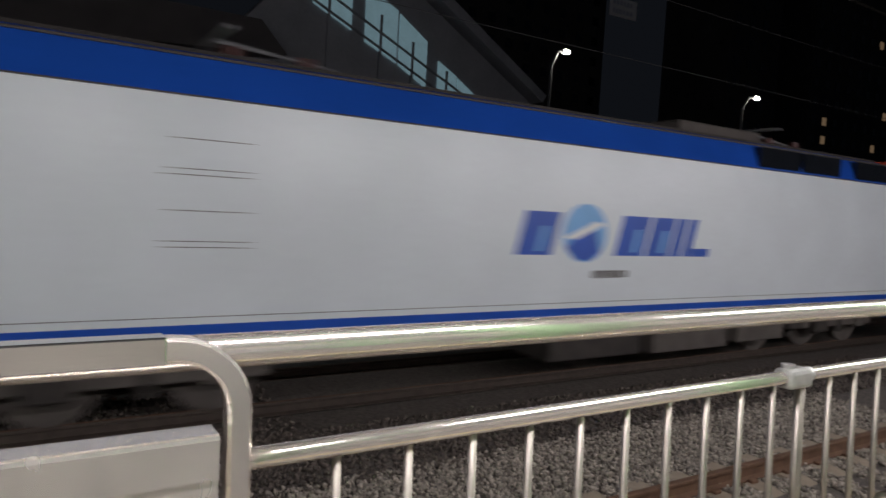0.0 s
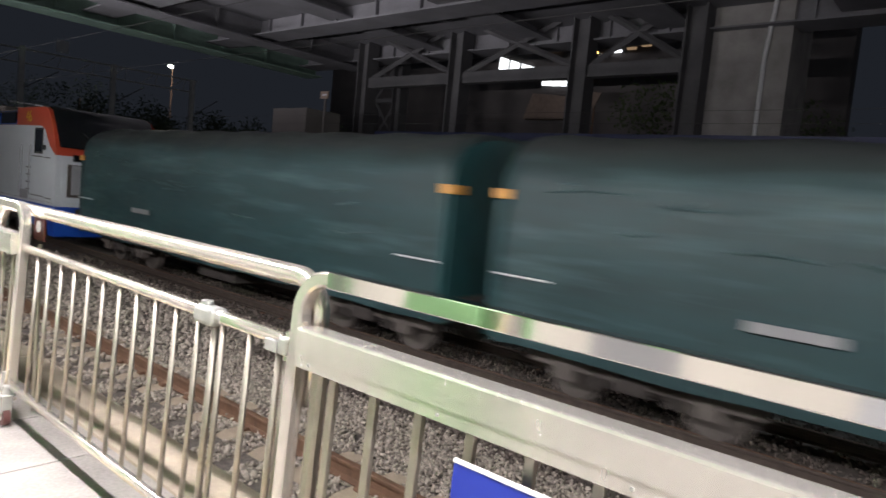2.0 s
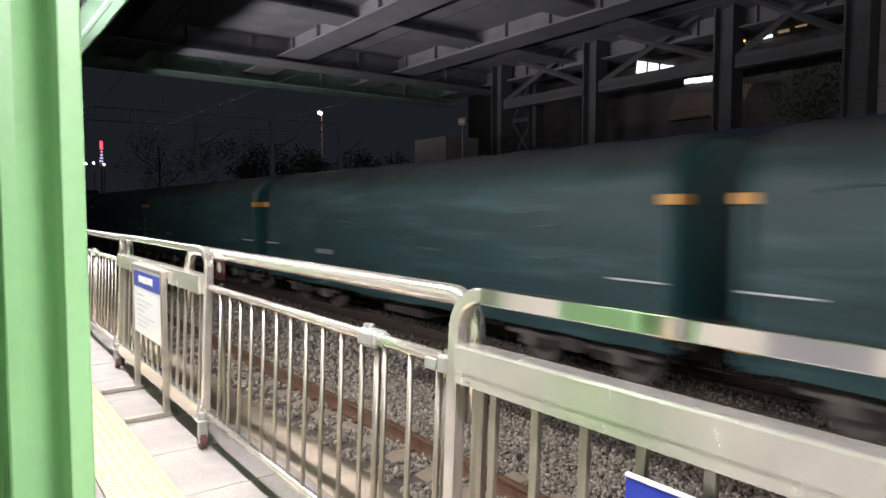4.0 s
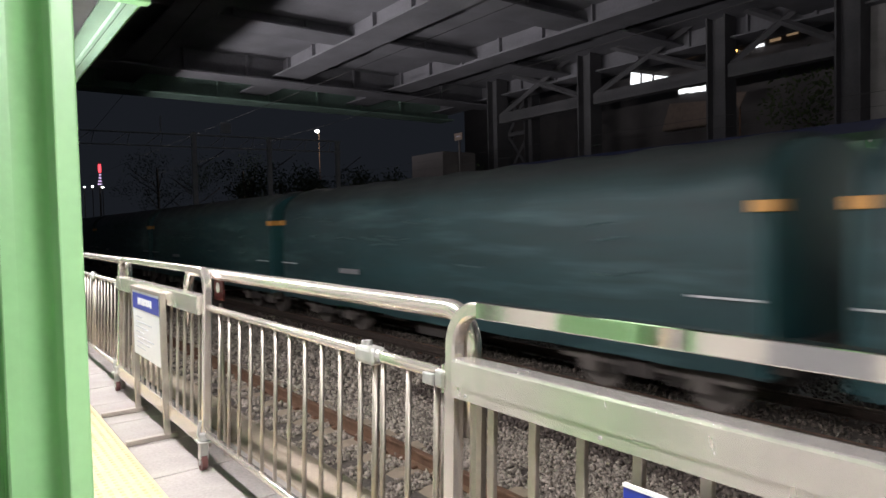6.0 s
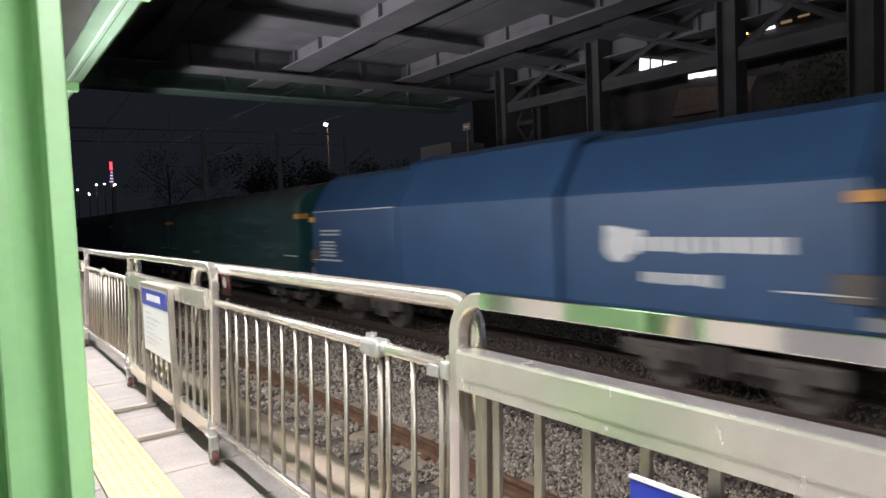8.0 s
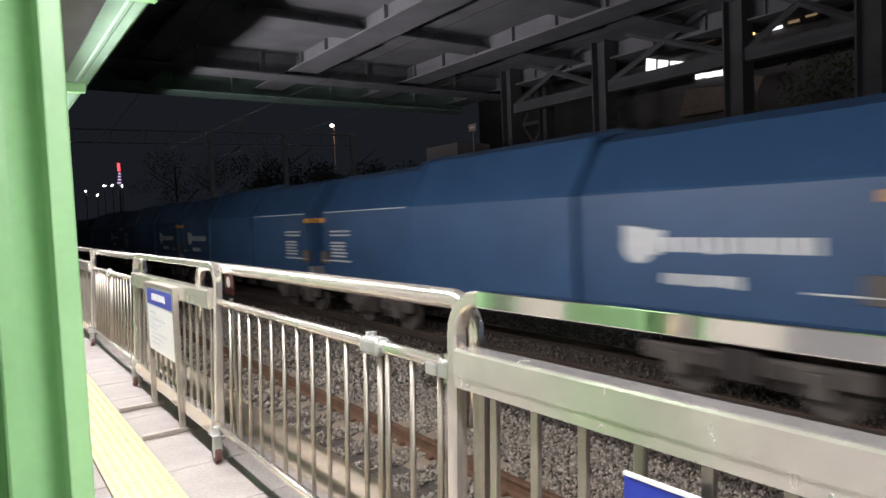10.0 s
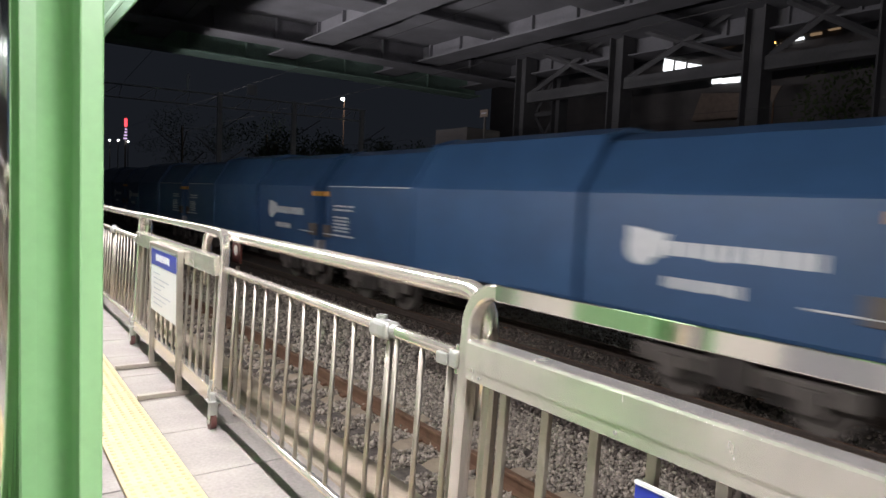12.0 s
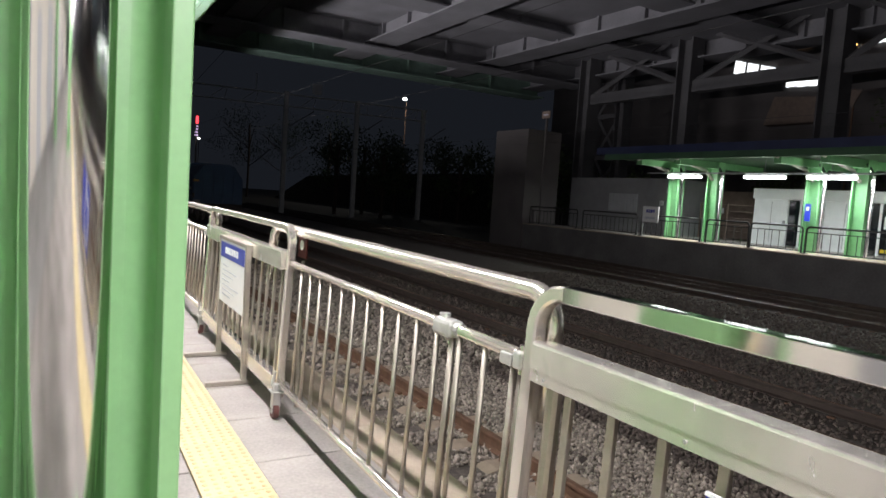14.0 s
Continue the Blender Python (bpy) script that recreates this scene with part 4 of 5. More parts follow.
def far_column(x, y, sign=False):
    c = thing("far_column", pose(x, y, FZ), "green painted steel column of the far canopy", "column", "far canopy columns")
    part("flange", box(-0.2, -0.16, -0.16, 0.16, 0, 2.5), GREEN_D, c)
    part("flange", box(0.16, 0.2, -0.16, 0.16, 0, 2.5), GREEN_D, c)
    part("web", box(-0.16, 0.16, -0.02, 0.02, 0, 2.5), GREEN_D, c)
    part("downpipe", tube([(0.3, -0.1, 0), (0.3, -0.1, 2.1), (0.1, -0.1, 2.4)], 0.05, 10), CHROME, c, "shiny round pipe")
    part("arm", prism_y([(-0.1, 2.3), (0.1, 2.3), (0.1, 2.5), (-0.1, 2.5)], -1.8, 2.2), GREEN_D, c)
    part("bracket", tube([(0, -1.9, 2.48), (0, -0.5, 2.2), (0, -0.16, 1.95)], 0.05, 6), SOFFIT, c, "pale slanting bracket")
    if sign:
        part("blue_sign", box(-0.11, 0.04, -0.2, -0.18, 0.86, 1.33), SIGNBLUE, c, "blue sign with white marks")
        part("sign_mark", box(-0.08, 0.0, -0.204, -0.2, 1.15, 1.25), SIGNWHITE, c)
    return c


for x, sg in ((-15.35, False), (-13.85, False), (-10.66, True), (-9.45, False), (-6.0, False), (-4.6, False), (-1.2, True), (0.2, False), (3.8, False), (5.2, False)):
    far_column(x, 16.6, sg)
fr = thing("far_canopy", pose(0, 0, 0), "green and navy canopy roof over the far platform", "canopy", kind="structure")
part("roof", prism([(14.5, 3.04), (14.5, 3.27), (17.5, 3.14), (20.8, 3.3), (20.8, 3.2), (17.5, 3.04)], -17.0, 12), NAVY, fr)
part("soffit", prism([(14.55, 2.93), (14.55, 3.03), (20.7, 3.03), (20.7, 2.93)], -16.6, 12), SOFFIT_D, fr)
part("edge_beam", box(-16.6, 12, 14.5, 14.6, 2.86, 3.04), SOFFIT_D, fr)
part("cable_tray", box(-16, 12, 15.9, 16.1, 2.52, 2.56), GALV, fr)
for tx, ty in FAR_TUBES:
    fx = thing("far_tube_lamp", pose(tx, ty, 2.42), "lit fluorescent lamp under the far canopy", "lamp", "far canopy lamps")
    part("diffuser", box(-0.62, 0.62, -0.07, 0.07, -0.03, 0.05, 0.02), TUBE, fx)
    part("hanger", tube([(0, 0, 0.04), (0, 0, 0.5)], 0.012, 6), GALV, fx)

# screen doors behind the far platform
psd = thing("screen_doors", pose(0, 0, 0), "white platform screen doors with dark glass panes", "screen door", kind="structure")
part("header", box(-14.1, 12, 18.9, 19.2, 1.92, 2.26, 0.02), PSD, psd)
for i in range(11):
    x = -14.05 + i * 2.35
    part("pillar", box(x, x + 1.18, 18.95, 19.15, FZ, 1.92, 0.01), PSD, psd, "white panel pillar")
    part("door_pane", box(x + 1.2, x + 1.55, 19.0, 19.04, FZ + 0.05, 1.9), GLASSY, psd, "dark glass door")
    part("door_pane", box(x + 1.62, x + 2.33, 19.0, 19.04, FZ + 0.05, 1.9), GLASSY, psd)
    part("panel_seam", box(x + 0.62, x + 0.635, 18.944, 18.949, FZ + 0.1, 1.85), GREYWALL, psd)
    part("lock_box", box(x + 1.05, x + 1.15, 18.93, 18.949, 1.1, 1.25, 0.005), GALV, psd)
    part("door_frame", box(x + 1.55, x + 1.62, 18.98, 19.06, FZ, 1.92), PSD, psd)
    if i % 2:
        part("notice", box(x + 1.7, x + 1.9, 18.985, 18.998, 1.2, 1.55), SIGNWHITE, psd)
    part("yellow_mark", box(x + 1.66, x + 2.3, 18.99, 18.998, FZ + 0.1, FZ + 0.2), YPAINT, psd)
structure("far_back_wall", box(-21.9, 40, 20.8, 21.0, FZ, 2.2), BROWNWALL, "dark brown wall behind the screen doors")
structure("far_grey_hut", box(-22.4, -16.8, 18.2, 20.7, FZ, 2.5), GREYWALL, "grey panelled hut on the far platform")
hv = thing("hut_vent", pose(0, 0, 0), "pale louvred panel on the grey hut", "vent")
for k in range(9):
    part("slat", box(-20.0 + k * 0.17, -19.86 + k * 0.17, 18.15, 18.198, 1.19, 1.89), VENT, hv)
for x0, x1, z0, z1 in ((-17.1, -16.97, 1.98, 2.16), (-17.4, -17.22, 1.5, 1.68)):
    nb = thing("hut_notice", pose(0, 0, 0), "small white notice stuck on the grey hut", "notice", "hut notices")
    part("sheet", box(x0, x1, 18.18, 18.199, z0, z1), SIGNWHITE, nb)
    writing(nb, x0 + 0.02, x1 - 0.02, 18.18, (z0 + z1) / 2, 0.03, INK, 91)
sr = thing("stair_railing", pose(0, 0, 0), "brown stair railing with a white plate on the far platform", "railing")
for z in (0.75, 0.98, 1.21, 1.44, 1.66):
    part("rail", tube([(-16.5, 19.4, z), (-14.3, 19.4, z)], 0.02, 6), BROWNWALL, sr)
for x in (-16.5, -15.4, -14.3):
    part("post", box(x - 0.03, x + 0.03, 19.37, 19.43, FZ, 1.7), BROWNWALL, sr)
part("plate", box(-16.0, -15.5, 19.34, 19.37, 1.36, 1.54), VENT, sr, "white plate")


def far_fence(x0, x1, dark):
    f = thing("far_fence", pose(0, 15.3, FZ), "dark steel fence panel along the far platform", "fence", "far platform fences")
    m = BLACK if dark else GALV
    pts = [(x0, 0, 0.05), (x0, 0, 0.62)] + arc(x0 + 0.1, 0.62, 0.1, 180, 90, 5)[1:] + arc(x1 - 0.1, 0.62, 0.1, 90, 0, 5) + [(x1, 0, 0.05)]
    part("frame", tube(pts, 0.025, 8), m, f)
    part("mid_rail", tube([(x0, 0, 0.58), (x1, 0, 0.58)], 0.014, 6), m, f)
    part("low_rail", tube([(x0, 0, 0.1), (x1, 0, 0.1)], 0.014, 6), m, f)
    n = int((x1 - x0) / 0.2)
    for i in range(1, n):
        x = x0 + (x1 - x0) * i / n
        part("bar", tube([(x, 0, 0.1), (x, 0, 0.58)], 0.009, 6), m, f)
    for x in (x0, x1):
        part("foot", box(x - 0.04, x + 0.04, -0.1, 0.1, 0, 0.05, 0.01), BLACK, f)


for x0, x1 in ((-21.4, -18.6), (-18.3, -15.7), (-15.5, -13.2), (-13.0, -11.62), (-11.56, -10.1), (-10.0, -7.3), (-7.1, -4.4), (-4.2, -1.5), (-1.3, 1.4), (1.6, 4.3), (4.5, 7.2)):
    far_fence(x0, x1, True)
fs = thing("far_notice", pose(0, 0, 0), "white notice board on the far platform fence", "sign")
part("board", box(-15.4, -14.75, 15.2, 15.24, 0.92, 1.42, 0.004), SIGNWHITE, fs)
writing(fs, -15.25, -14.9, 15.2, 1.27, 0.1, SIGNBLUE, 71)
writing(fs, -15.3, -14.85, 15.2, 1.05, 0.07, INK, 72)
part("post", box(-15.42, -15.38, 15.21, 15.25, FZ, 1.4), GALV, fs)

# ---- bridge over the tracks ----
DECK = 8.1   # underside of the bridge deck
br = thing("road_bridge", pose(0, 0, 0), "grey steel and concrete road bridge over the tracks", "bridge", kind="structure")
part("deck", box(-31.0, -2.0, -14, 21.6, DECK, 9.4), BRIDGE, br, "dark deck slab")


def girder_x(y, x0, x1, z0=7.4):
    bm = bmesh.new()
    add_box(bm, x0, x1, y - 0.05, y + 0.05, z0, DECK)
    add_box(bm, x0, x1, y - 0.62, y + 0.62, z0 - 0.06, z0)
    n = int((x1 - x0) / 2.2)
    for i in range(n):
        x = x0 + 1 + i * 2.2
        add_box(bm, x - 0.04, x + 0.04, y - 0.2, y + 0.2, z0, DECK)
    part("girder", bm, BRIDGE, br, "grey riveted girder")


def girder_y(x, y0, y1, z0, m):
    bm = bmesh.new()
    add_box(bm, x - 0.05, x + 0.05, y0, y1, z0, DECK)
    add_box(bm, x - 0.62, x + 0.62, y0, y1, z0 - 0.06, z0)
    n = int((y1 - y0) / 2.4)
    for i in range(n):
        y = y0 + 1 + i * 2.4
        add_box(bm, x - 0.2, x + 0.2, y - 0.04, y + 0.04, z0, DECK)
    part("cross_girder", bm, m, br, "deep cross girder")


for y in (-2.0, 4.6, 10.2, 15.6, 20.9):
    girder_x(y, -30.5, -2.5)
girder_y(-29.5, -14, 21.4, 7.0, BRIDGE_G)
girder_y(-25.9, -14, 21.4, 7.2, BRIDGE)
for x in (-20.5, -15.0, -9.5, -4.0):
    girder_y(x, -14, 20.9, 7.7, BRIDGE)


def tower(y, xs, z0, z1, m):
    tw = thing("bridge_trestle", pose(0, 0, 0), "grey steel trestle columns with cross bracing under the bridge", "trestle", kind="structure")
    for x in xs:
        bm = bmesh.new()
        add_box(bm, x - 0.35, x - 0.29, y - 0.35, y + 0.35, z0, z1)
        add_box(bm, x + 0.29, x + 0.35, y - 0.35, y + 0.35, z0, z1)
        add_box(bm, x - 0.29, x + 0.29, y - 0.03, y + 0.03, z0, z1)
        part("column", bm, m, tw)
    for a, b in zip(xs, xs[1:]):
        part("cross_beam", box(a + 0.35, b - 0.35, y - 0.2, y + 0.2, 6.0, 6.45), m, tw)
        for p, q in ((6.45, 8.5), (8.5, 6.45)):
            part("brace", tube([(a + 0.35, y, p), (b - 0.35, y, q)], 0.12, 4), m, tw)


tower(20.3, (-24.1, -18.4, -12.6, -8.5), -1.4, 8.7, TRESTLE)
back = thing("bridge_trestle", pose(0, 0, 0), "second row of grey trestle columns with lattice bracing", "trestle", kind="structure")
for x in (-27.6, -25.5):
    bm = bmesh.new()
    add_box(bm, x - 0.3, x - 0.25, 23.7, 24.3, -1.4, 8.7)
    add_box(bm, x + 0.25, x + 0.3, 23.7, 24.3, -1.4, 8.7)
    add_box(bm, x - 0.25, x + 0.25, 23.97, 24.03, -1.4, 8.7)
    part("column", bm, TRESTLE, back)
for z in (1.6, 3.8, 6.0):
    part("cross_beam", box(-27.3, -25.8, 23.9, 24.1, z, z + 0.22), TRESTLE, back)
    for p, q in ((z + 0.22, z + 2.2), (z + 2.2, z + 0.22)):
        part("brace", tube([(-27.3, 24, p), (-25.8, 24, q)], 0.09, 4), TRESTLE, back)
tri = thing("triangle_plate", pose(0, 0, 0), "pale inverted triangle warning plate on a pole", "sign")
part("plate", prism_y([(-17.2, 7.22), (-16.37, 7.12), (-16.74, 6.36)], 28.95, 29.0), BROWNWALL, tri)
part("pole", tube([(-16.74, 29.05, -1.4), (-16.74, 29.05, 7.2)], 0.04, 6), RUST, tri)
structure("bridge_pier", box(-8.6, -5.8, 20.66, 23, -1.5, 8.7), CONC, "broad grey concrete pier under the bridge")
dp = thing("pier_downpipe", pose(0, 0, 0), "pale drain pipe down the concrete pier", "pipe")
part("pipe", tube([(-6.5, 20.58, -1.4), (-6.5, 20.58, 6.4), (-6.3, 20.58, 8.6)], 0.07, 8), LABEL, dp)
structure("abutment", box(-23.6, -21.4, 14.9, 16.6, -1.4, 4.2), NIGHT, "dark concrete pier beside the far track")
pp = thing("pier_plate", pose(0, 0, 0), "small pale plate on the concrete pier", "sign")
part("plate", box(-21.2, -20.72, 15.36, 15.398, 4.62, 4.9, 0.004), BROWNWALL, pp)
part("post", box(-21.0, -20.92, 15.4, 15.46, -1.4, 4.9), NIGHT, pp)
writing(pp, -21.1, -20.8, 15.36, 4.76, 0.06, INK, 61)

# ---- overhead line ----
guy = thing("guy_wire", pose(0, 0, 0), "thin pale stay wire under the bridge", "wire", kind="structure")
part("strand", tube([(-45, 6.0, 7.2), (-9, 3.9, 7.2)], 0.012, 5), WIRE, guy)
portal = thing("line_portal", pose(-45, 0, 0), "steel lattice portal that carries the overhead line", "portal", kind="structure")
part("top_chord", tube([(0, -2, 7.3), (0, 23, 7.7)], 0.06, 6), PALE, portal)
part("low_chord", tube([(0, -2, 6.5), (0, 23, 6.9)], 0.05, 6), PALE, portal)
for i in range(25):
    y = -2 + i
    part("lattice", tube([(0, y, 6.5 + y * 0.016), (0, y + (1 if i % 2 else 0.2), 7.3 + y * 0.016)], 0.025, 5), PALE, portal)
for y in (12.1, 17.3, 22.7):
    part("mast", box(-0.14, 0.14, y - 0.14, y + 0.14, -1.4, 7.7), PALE, portal)
    part("stay", tube([(0, y, 5.2), (0, y + 2, 6.6)], 0.04, 5), GALV, portal)
part("aerial", box(-0.03, 0.03, 10.0, 10.1, 7.6, 8.6), SIGNWHITE, portal)
part("plate", box(-0.02, 0.02, 13.9, 14.6, 7.75, 8.5), SIGNWHITE, portal, "small white plate")

# ---- distance, left ----
fl = thing("street_lamp", pose(-93, 45, 0), "lit white street lamp far off", "street lamp", "street lamps")
part("pole", tube([(0, 0.1, -1.4), (0, 0.1, 15.7)], 0.05, 8), RUST, fl)
part("head", tube([(0, 0, 15.9), (0.1, -0.4, 15.9)], 0.2, 12), SPOT, fl)
lamp("street_light", "POINT", pose(-91, 42.0, 15.0), 3000, (1, 0.95, 0.85), radius=0.3)
for dy, dz in ((-5.0, 7.7), (-2.3, 8.5), (-1.1, 8.6), (0.4, 8.5), (-3.4, 7.0)):
    dl = thing("street_lamp", pose(-120, 18.98 + dy, 0), "tiny lit street lamp in the far distance", "street lamp", "street lamps")
    part("pole", tube([(0, 0, -1.4), (0, 0, dz)], 0.07, 6), NIGHT, dl)
    part("head", tube([(0, -0.12, dz), (0, 0.12, dz)], 0.1, 8), SPOT, dl)
rsn = thing("neon_sign", pose(-120, 18.98, 0), "red and white lit shop sign far off", "sign")
part("mast", tube([(0, 0, -1.4), (0, 0, 12.6)], 0.15, 6), NIGHT, rsn)
part("red_panel", box(0.2, 0.4, -0.2, 0.2, 10.9, 12.2), REDGLOW, rsn)
for k in range(4):
    part("white_panel", box(0.2, 0.4, -0.35 + 0.08 * k, 0.2, 8.9 + k * 0.5, 9.08 + k * 0.5), PINKGLOW, rsn)


def building(name, x0, x1, y0, y1, h, label, lit, seed, fw=1.2):
    b = thing(name, pose(0, 0, 0), label, "building", kind="structure")
    part("block", box(x0, x1, y0, y1, -1.5, h), NIGHT, b)
    part("parapet", box(x0 - 0.2, x1 + 0.2, y0 - 0.2, y1 + 0.2, h, h + 0.6), NIGHT, b)
    rr = random.Random(seed)
    nx, nz = int((x1 - x0) / 3.2), int(h / 3.0)
    for i in range(nx):
        for k in range(1, nz):
            x = x0 + 1 + i * 3.2
            on = rr.random() < lit
            part("window", box(x, x + fw, y0 - 0.06, y0 - 0.01, k * 3.0, k * 3.0 + 1.3), WINDIM if on else GLASSY, b)
    return b


building("apartment_block", 84, 96, 60, 72, 45, "dark high-rise flats at night", 0.02, 1)
building("apartment_block", 105, 131, 60, 74, 52, "dark high-rise flats with few lit windows", 0.04, 2)
building("apartment_block", 48, 74, 75, 90, 40, "unlit high-rise flats at night", 0.0, 4)
building("low_building", -62, -34, 48, 60, 9, "low dark building behind the tracks", 0.06, 3)

# ---- lit building behind the trestle ----
lb = thing("lit_building", pose(0, 0, 0), "building with bright lit windows beyond the bridge", "building", kind="structure")
part("wall", box(-40, -6, 31.1, 32, -1.4, 14), NIGHT, lb)
for x0, x1, z0, z1 in ((-21.28, -20.7, 8.05, 8.3), (-20.65, -20.05, 8.0, 8.26), (-20.0, -19.4, 7.97, 8.24)):
    w = part("window", box(x0, x1, 31.0, 31.09, z0, z1), WINLIT, lb, "bright lit window")
part("shop_light", box(-21.0, -20.2, 31.0, 31.09, 9.9, 10.05), WINDIM, lb)
for k in range(6):
    part("dim_light", box(-19.5 + k * 0.8, -19.0 + k * 0.8, 31.0, 31.09, 9.3 + 0.1 * k, 9.42 + 0.1 * k), WINLIT if k % 3 == 0 else WINDIM, lb)
am = thing("amber_signal", pose(-17.43, 30, 9.4), "small amber lamp beyond the bridge", "lamp")
part("lens", disc_y(0, 0, 0.06, -0.1, 0.0, 12), AMBER, am)
part("bracket", box(-0.05, 0.05, 0.0, 2.0, -0.05, 0.05), GALV, am)
for q in ([(-24.45, 9.14), (-23.85, 8.98), (-23.8, 9.66), (-24.38, 9.84)], [(-23.65, 8.94), (-23.05, 8.78), (-23.0, 9.42), (-23.6, 9.6)], [(-22.85, 8.72), (-22.6, 8.67), (-21.94, 9.0), (-22.0, 9.14), (-22.8, 9.36)]):
    part("window", prism_y(q, 31.0, 31.09), WINLIT, lb, "bright slanting lit window")
part("window_beam", box(-25, -18.8, 30.95, 31.0, 8.4, 8.6), GREYWALL, lb)
slab = structure("slope_wall", prism_y([(-21.6, 6.0), (-21.1, 7.4), (-18.85, 7.2), (-18.8, 6.0)], 29.9, 30.5), BROWNWALL, "tilted concrete wall under the lit building")

# ---- right side: covered stairs and lamps ----
st = thing("covered_stairs", pose(0, 0, 0), "grey covered station stairs with lit glass panes", "stairs", kind="structure")
part("side_wall", prism_y([(4.0, 5.0), (8.0, 9.6), (12.6, 9.6), (18.6, 6.0), (18.6, -1.4), (4.0, -1.4)], 22.1, 26), STAIRWALL, st)
part("roof", prism_y([(3.4, 9.9), (12.6, 9.9), (18.9, 6.1), (19.1, 6.4), (12.8, 10.3), (3.4, 10.3)], 21.7, 26.3), STAIRWALL, st)
for x0, x1, zl0, zl1, zh0, zh1 in ((8.4, 9.9, 8.3, 7.6, 9.4, 9.4), (10.45, 11.8, 7.3, 6.7, 9.3, 8.7), (11.9, 13.15, 6.65, 5.95, 8.6, 7.75), (13.7, 14.6, 5.8, 5.8, 7.1, 6.6), (14.65, 15.5, 5.8, 5.85, 6.55, 6.0)):
    part("glass_pane", prism_y([(x0, zl0), (x1, zl1), (x1, zh1), (x0, zh0)], 22.02, 22.08), WINTEAL, st, "lit glass pane")
for p, q in (((8.4, 8.4), (15.5, 5.1)), ((8.4, 9.0), (15.6, 5.6))):
    part("handrail", tube([(p[0], 22.0, p[1]), (q[0], 22.0, q[1])], 0.05, 6), GALV, st)
for x in (9.0, 11.1, 12.5, 14.1):
    part("mullion", box(x - 0.05, x + 0.05, 21.98, 22.1, 5.6, 9.0 - max(0, x - 10) * 0.55), STAIRWALL, st)
part("low_roof", prism_y([(-3, 5.4), (7.2, 6.1), (6.3, 7.1), (-3, 7.1)], 21.0, 22.0), NIGHT, st)


def pole_lamp(x, y, z, arm, label):
    p = thing("street_lamp", pose(x, y, 0), label, "street lamp", "street lamps")
    part("pole", tube([(-arm, 0, -1.4), (-arm, 0, z - 1.0), (-arm * 0.6, 0, z - 0.1), (0, 0, z)], 0.09, 8), GALV, p)
    part("head", box(-0.2, 0.2, -0.15, 0.15, z - 0.14, z + 0.1, 0.06), SPOT, p)
    return p


pole_lamp(27.3, 30, 11.1, 1.1, "lit white street lamp on a curved pole")
pole_lamp(46.5, 30, 10.85, 1.6, "lit white street lamp farther off")
lamp("street_light", "POINT", pose(27.3, 29.8, 10.7), 300, (1, 0.95, 0.85), radius=0.3)
lamp("street_light", "POINT", pose(46.5, 29.8, 10.4), 300, (1, 0.95, 0.85), radius=0.3)
hsn = thing("hanging_plate", pose(0, 0, 0), "white warning plate with dark marks high up", "sign")
part("board", box(22.9, 24.7, 22.08, 22.13, 10.75, 11.65, 0.01), SIGNWHITE, hsn)
writing(hsn, 23.1, 24.4, 22.08, 11.4, 0.22, INK, 81)
writing(hsn, 23.1, 24.5, 22.08, 11.0, 0.22, INK, 82)
part("hanger", tube([(23.8, 22.13, 11.6), (23.8, 22.13, 16)], 0.03, 6), GALV, hsn)
structure("gantry_beam", box(10, 60, 22.1, 22.4, 15.8, 16.2), NIGHT, "dark gantry beam that holds the plate")
structure("gantry_post", box(59, 60, 22, 22.6, -1.5, 15.8), NIGHT, "dark gantry post")
structure("embankment_wall", box(17, 140, 33, 34, -1.5, 8.0), NIGHT, "dark wall along the far street")

# ---- trees ----


def tree(x, y, h, seed):
    rr = random.Random(seed)
    t = thing("tree", pose(x, y, -1.4), "dark leafy tree at night beside the tracks", "tree", "trees by the line")
    bm = bmesh.new()
    pts = [(0, 0, 0), (0.1, 0.05, h * 0.3), (0.05, 0.1, h * 0.6), (0.15, 0.0, h * 0.85)]
    add_tube(bm, pts, 0.16, 7)
    for k in range(6):
        a = rr.uniform(0, 6.28)
        z = h * rr.uniform(0.35, 0.7)
        add_tube(bm, [(0.08, 0.05, z), (math.cos(a) * h * 0.15, math.sin(a) * h * 0.15, z + h * 0.1), (math.cos(a) * h * 0.28, math.sin(a) * h * 0.28, z + h * 0.2)], 0.06, 5)
    part("trunk", bm, BARK, t)
    vs, fs = [], []
    cl = [(rr.gauss(0, h * 0.17), rr.gauss(0, h * 0.17), h * rr.uniform(0.45, 1.0), h * rr.uniform(0.08, 0.16)) for _ in range(16)]
    for cx, cy, cz, r in cl:
        for _ in range(120):
            d = Vector((rr.gauss(0, 1), rr.gauss(0, 1), rr.gauss(0, 0.8))).normalized() * r * rr.uniform(0.5, 1.15)
            p = Vector((cx, cy, cz)) + d
            u = Vector((rr.gauss(0, 1), rr.gauss(0, 1), rr.gauss(0, 1))).normalized()
            v = u.orthogonal().normalized()
            s = rr.uniform(0.07, 0.14)
            n = len(vs)
            vs += [p - u * s, p + v * s * 0.5, p + u * s, p - v * s * 0.5]
            fs.append((n, n + 1, n + 2, n + 3))
    part_c = mesh_ob("crown", vs, fs, LEAF, t)
    part_c["label"] = "dark green leaves"


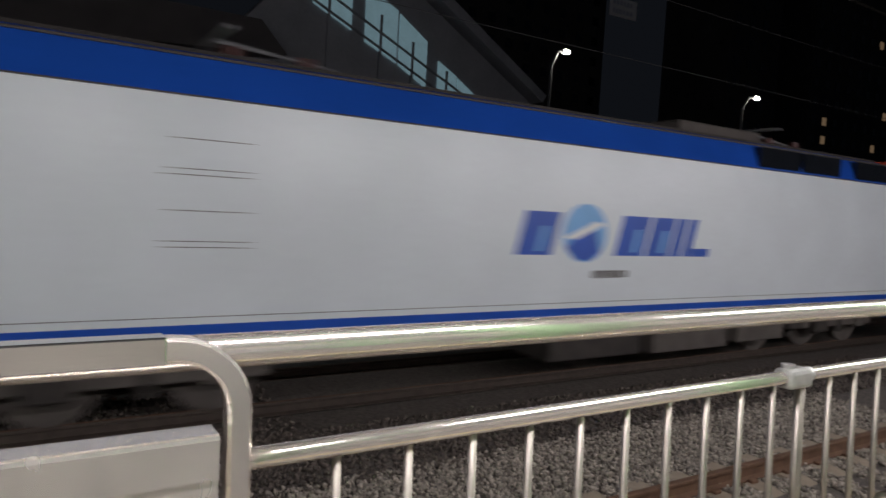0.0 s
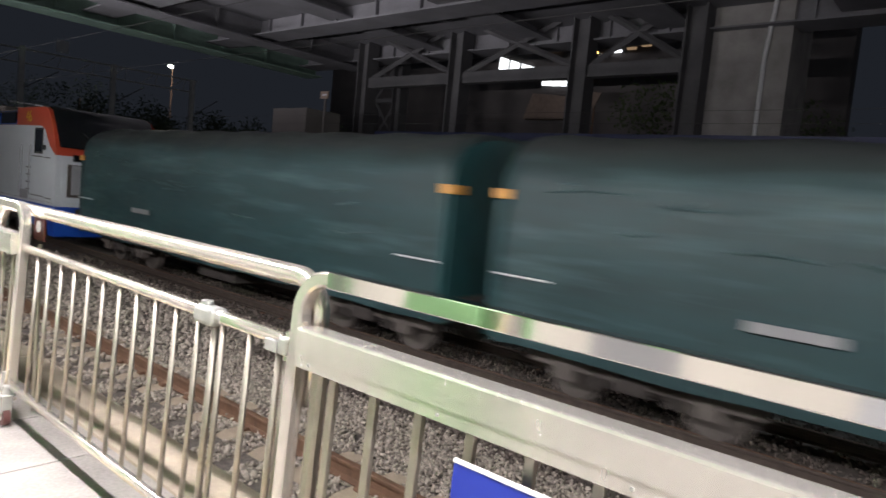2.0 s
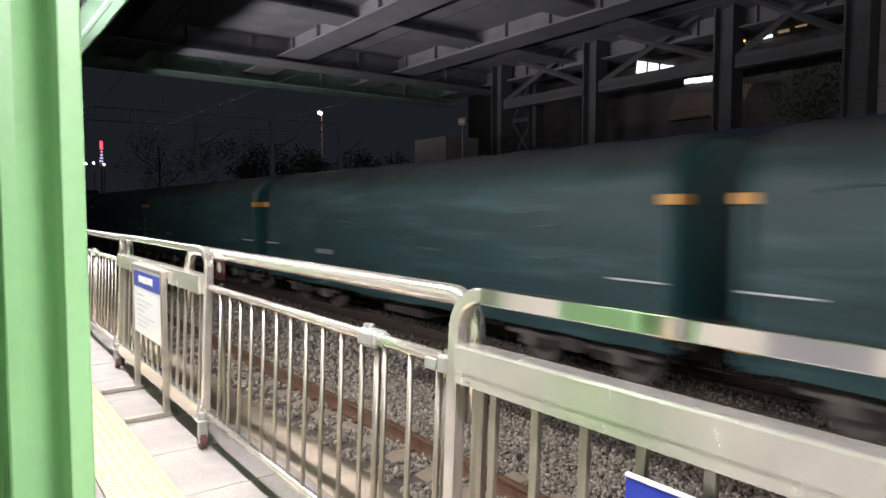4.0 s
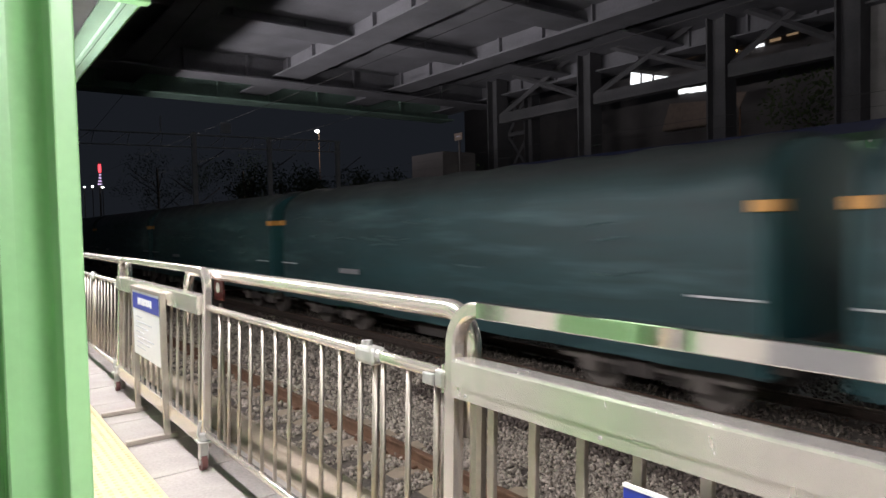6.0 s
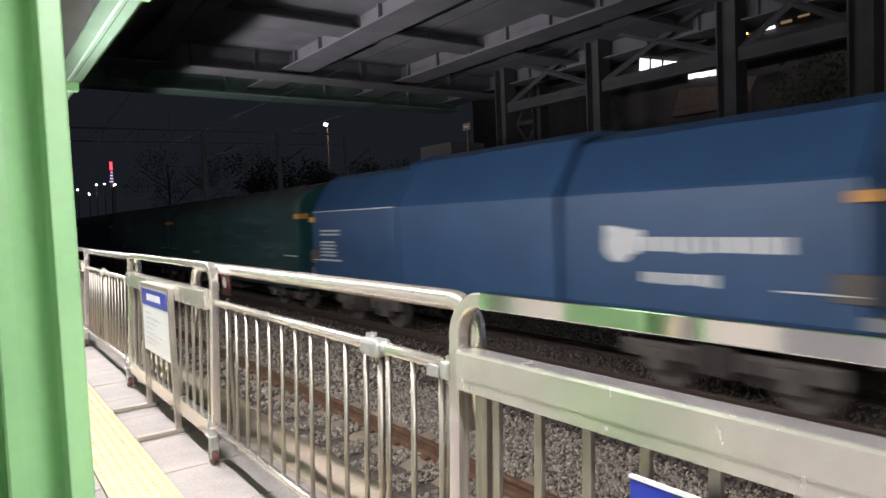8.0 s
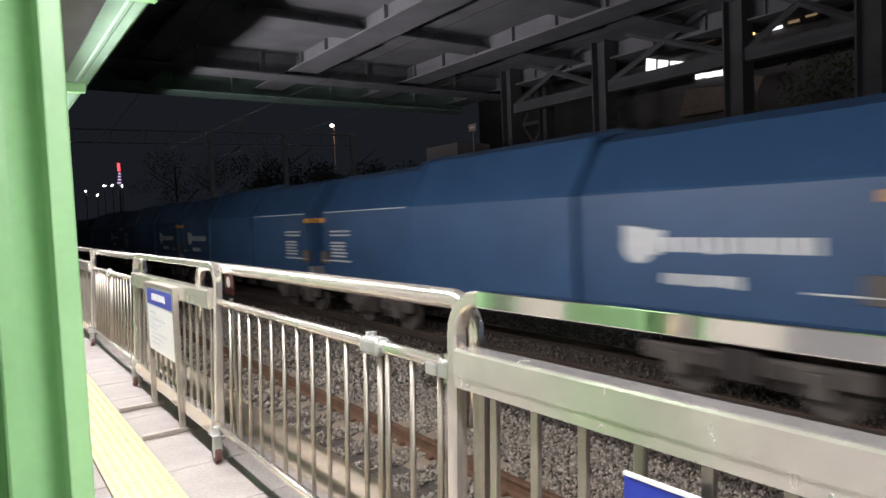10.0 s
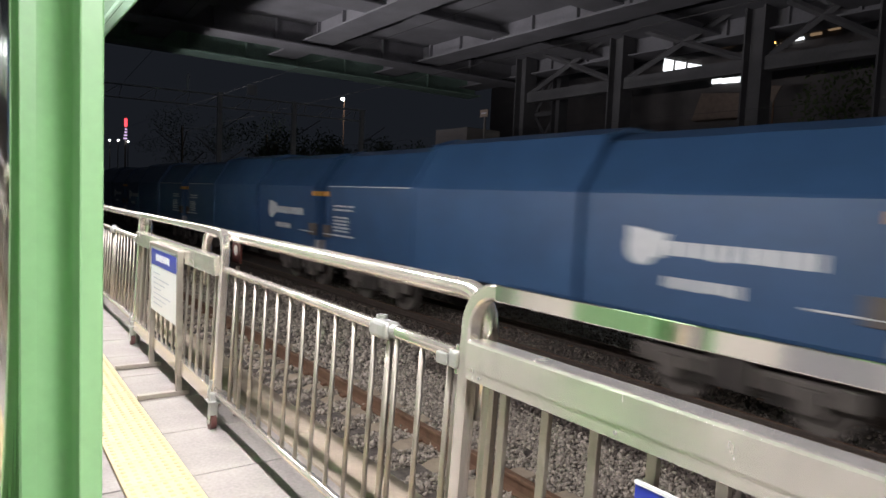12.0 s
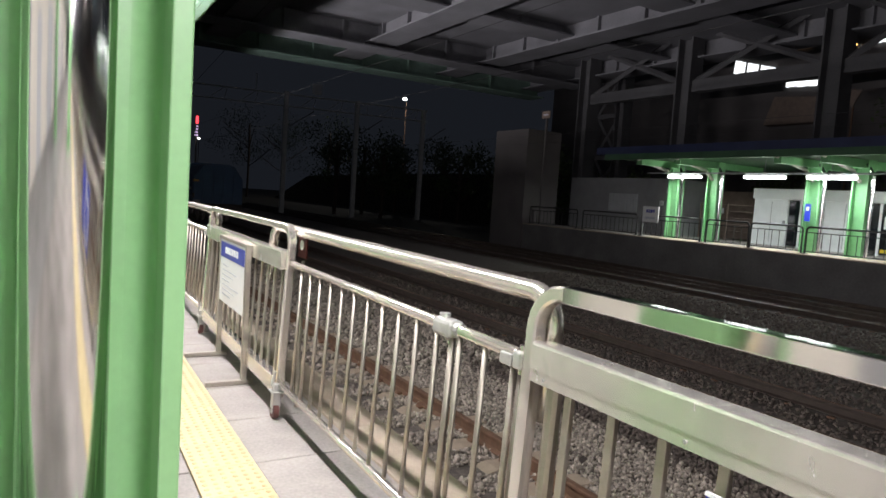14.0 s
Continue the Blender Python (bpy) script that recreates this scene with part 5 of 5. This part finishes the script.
for k, (x, y, h) in enumerate(((-30, 25, 6.0), (-34, 24, 5.5), (-38, 26, 6.5), (-43, 25, 6.0), (-49, 27, 7), (-56, 26, 6.5), (-64, 30, 7), (-11.5, 29.5, 8.5), (-14.0, 29.8, 6.0), (-9.0, 29.0, 8.0), (-19.5, 29.5, 5.5), (-27, 26, 5.0), (-50, 17.8, 7.5), (-52, 21, 7.5), (-47, 20.5, 6.5), (-100, 23, 13.5), (-102, 29, 13), (-96, 34, 13))):
    tree(x, y, h, 100 + k)
structure("hill", prism_y([(-110, -1.4), (-90, 3.0), (-50, 3.4), (-30, 3.0), (-26, -1.4)], 29, 60), EARTH, "dark earth bank behind the trees")

# bring the far side to its true size
for ob in [o for o in bpy.data.objects if o not in before_far]:
    if ob.type == "MESH":
        ob.data.transform(Matrix.Scale(FAR_K, 4))
    shift = FAR_EYE * (1 - FAR_K) if ob.parent is None else Vector((0, 0, 0))
    ob.matrix_basis = Matrix.Translation(shift + ob.matrix_basis.translation * FAR_K)

# ---- motion ----
NOSE = 19.2
loco = locomotive()
TIMES = (0, 2, 4, 6, 8, 10, 12, 14)
green = covered_wagon()
coil = coil_wagon()
GREEN_MID = [27.35] + [34.2 + 13.7 * k + 6.85 for k in range(8)]
COIL_MID = [143.8 + 13.38 * k + 6.68 for k in range(6)] + [230.5]
greens = [green] + [copy_thing(green, pose(0, 0, 0)) for _ in GREEN_MID[1:]]
coil_b = coil_wagon(-1)
coils = [coil, copy_thing(coil, pose(0, 0, 0)), coil_b, copy_thing(coil, pose(0, 0, 0)), copy_thing(coil_b, pose(0, 0, 0)), copy_thing(coil, pose(0, 0, 0)), copy_thing(coil, pose(0, 0, 0))]


def motions():
    for ob, s in [(loco, NOSE)] + list(zip(greens, GREEN_MID)) + list(zip(coils, COIL_MID)):
        walk(ob, [(t, pose(s - SPEED * t, TRAIN_Y, RAIL)) for t in TIMES])


def slabs():
    shapes = {}
    rr = random.Random(5)
    for y0, y1 in ((-0.305, 0.214), (-1.2, -0.595), (-1.8, -1.203), (-2.4, -1.803)):
        step = 0.605
        for i in range(-20, 24):
            x0 = -3.19 + i * step
            key = (y0, y1)
            if key not in shapes:
                o = part("slab", box(0.005, step - 0.005, y0 + 0.0015, y1 - 0.0015, -0.06, 0, 0.004), PAVE, pave)
                shapes[key] = o.data
            else:
                o = new("slab", shapes[key])
                o.parent = pave
            o.matrix_basis = pose(x0, 0, rr.uniform(-0.003, 0.0), rr.uniform(-0.15, 0.15), rr.uniform(-0.15, 0.15), 0)
    o = part("tactile_tile", box(0.002, 0.288, -0.5925, -0.3075, -0.06, 0.0, 0.003), YELLOW, strip)
    bm = bmesh.new()
    for a in range(6):
        for b in range(6):
            cx, cy = 0.03 + a * 0.046, -0.565 + b * 0.046
            lo = [bm.verts.new((cx + 0.013 * math.cos(k * math.pi / 3), cy + 0.013 * math.sin(k * math.pi / 3), 0.0)) for k in range(6)]
            hi = [bm.verts.new((cx + 0.008 * math.cos(k * math.pi / 3), cy + 0.008 * math.sin(k * math.pi / 3), 0.005)) for k in range(6)]
            for k in range(6):
                bm.faces.new((lo[k], lo[(k + 1) % 6], hi[(k + 1) % 6], hi[k]))
            bm.faces.new(hi)
    me = o.data
    o.matrix_basis = pose(-3.19, 0, 0.003)
    dots = part("raised_dots", bm, YELLOW_D, o)
    dots["kind"] = "stuff"
    for i in range(-44, 62):
        if i:
            o = new("tactile_tile", me)
            o.parent = strip
            o.matrix_basis = pose(-3.19 + i * 0.29, 0, 0.003 + rr.uniform(-0.001, 0.001))
            d = new("raised_dots", dots.data)
            d.parent = o
            d["kind"] = "stuff"


slabs()
motions()
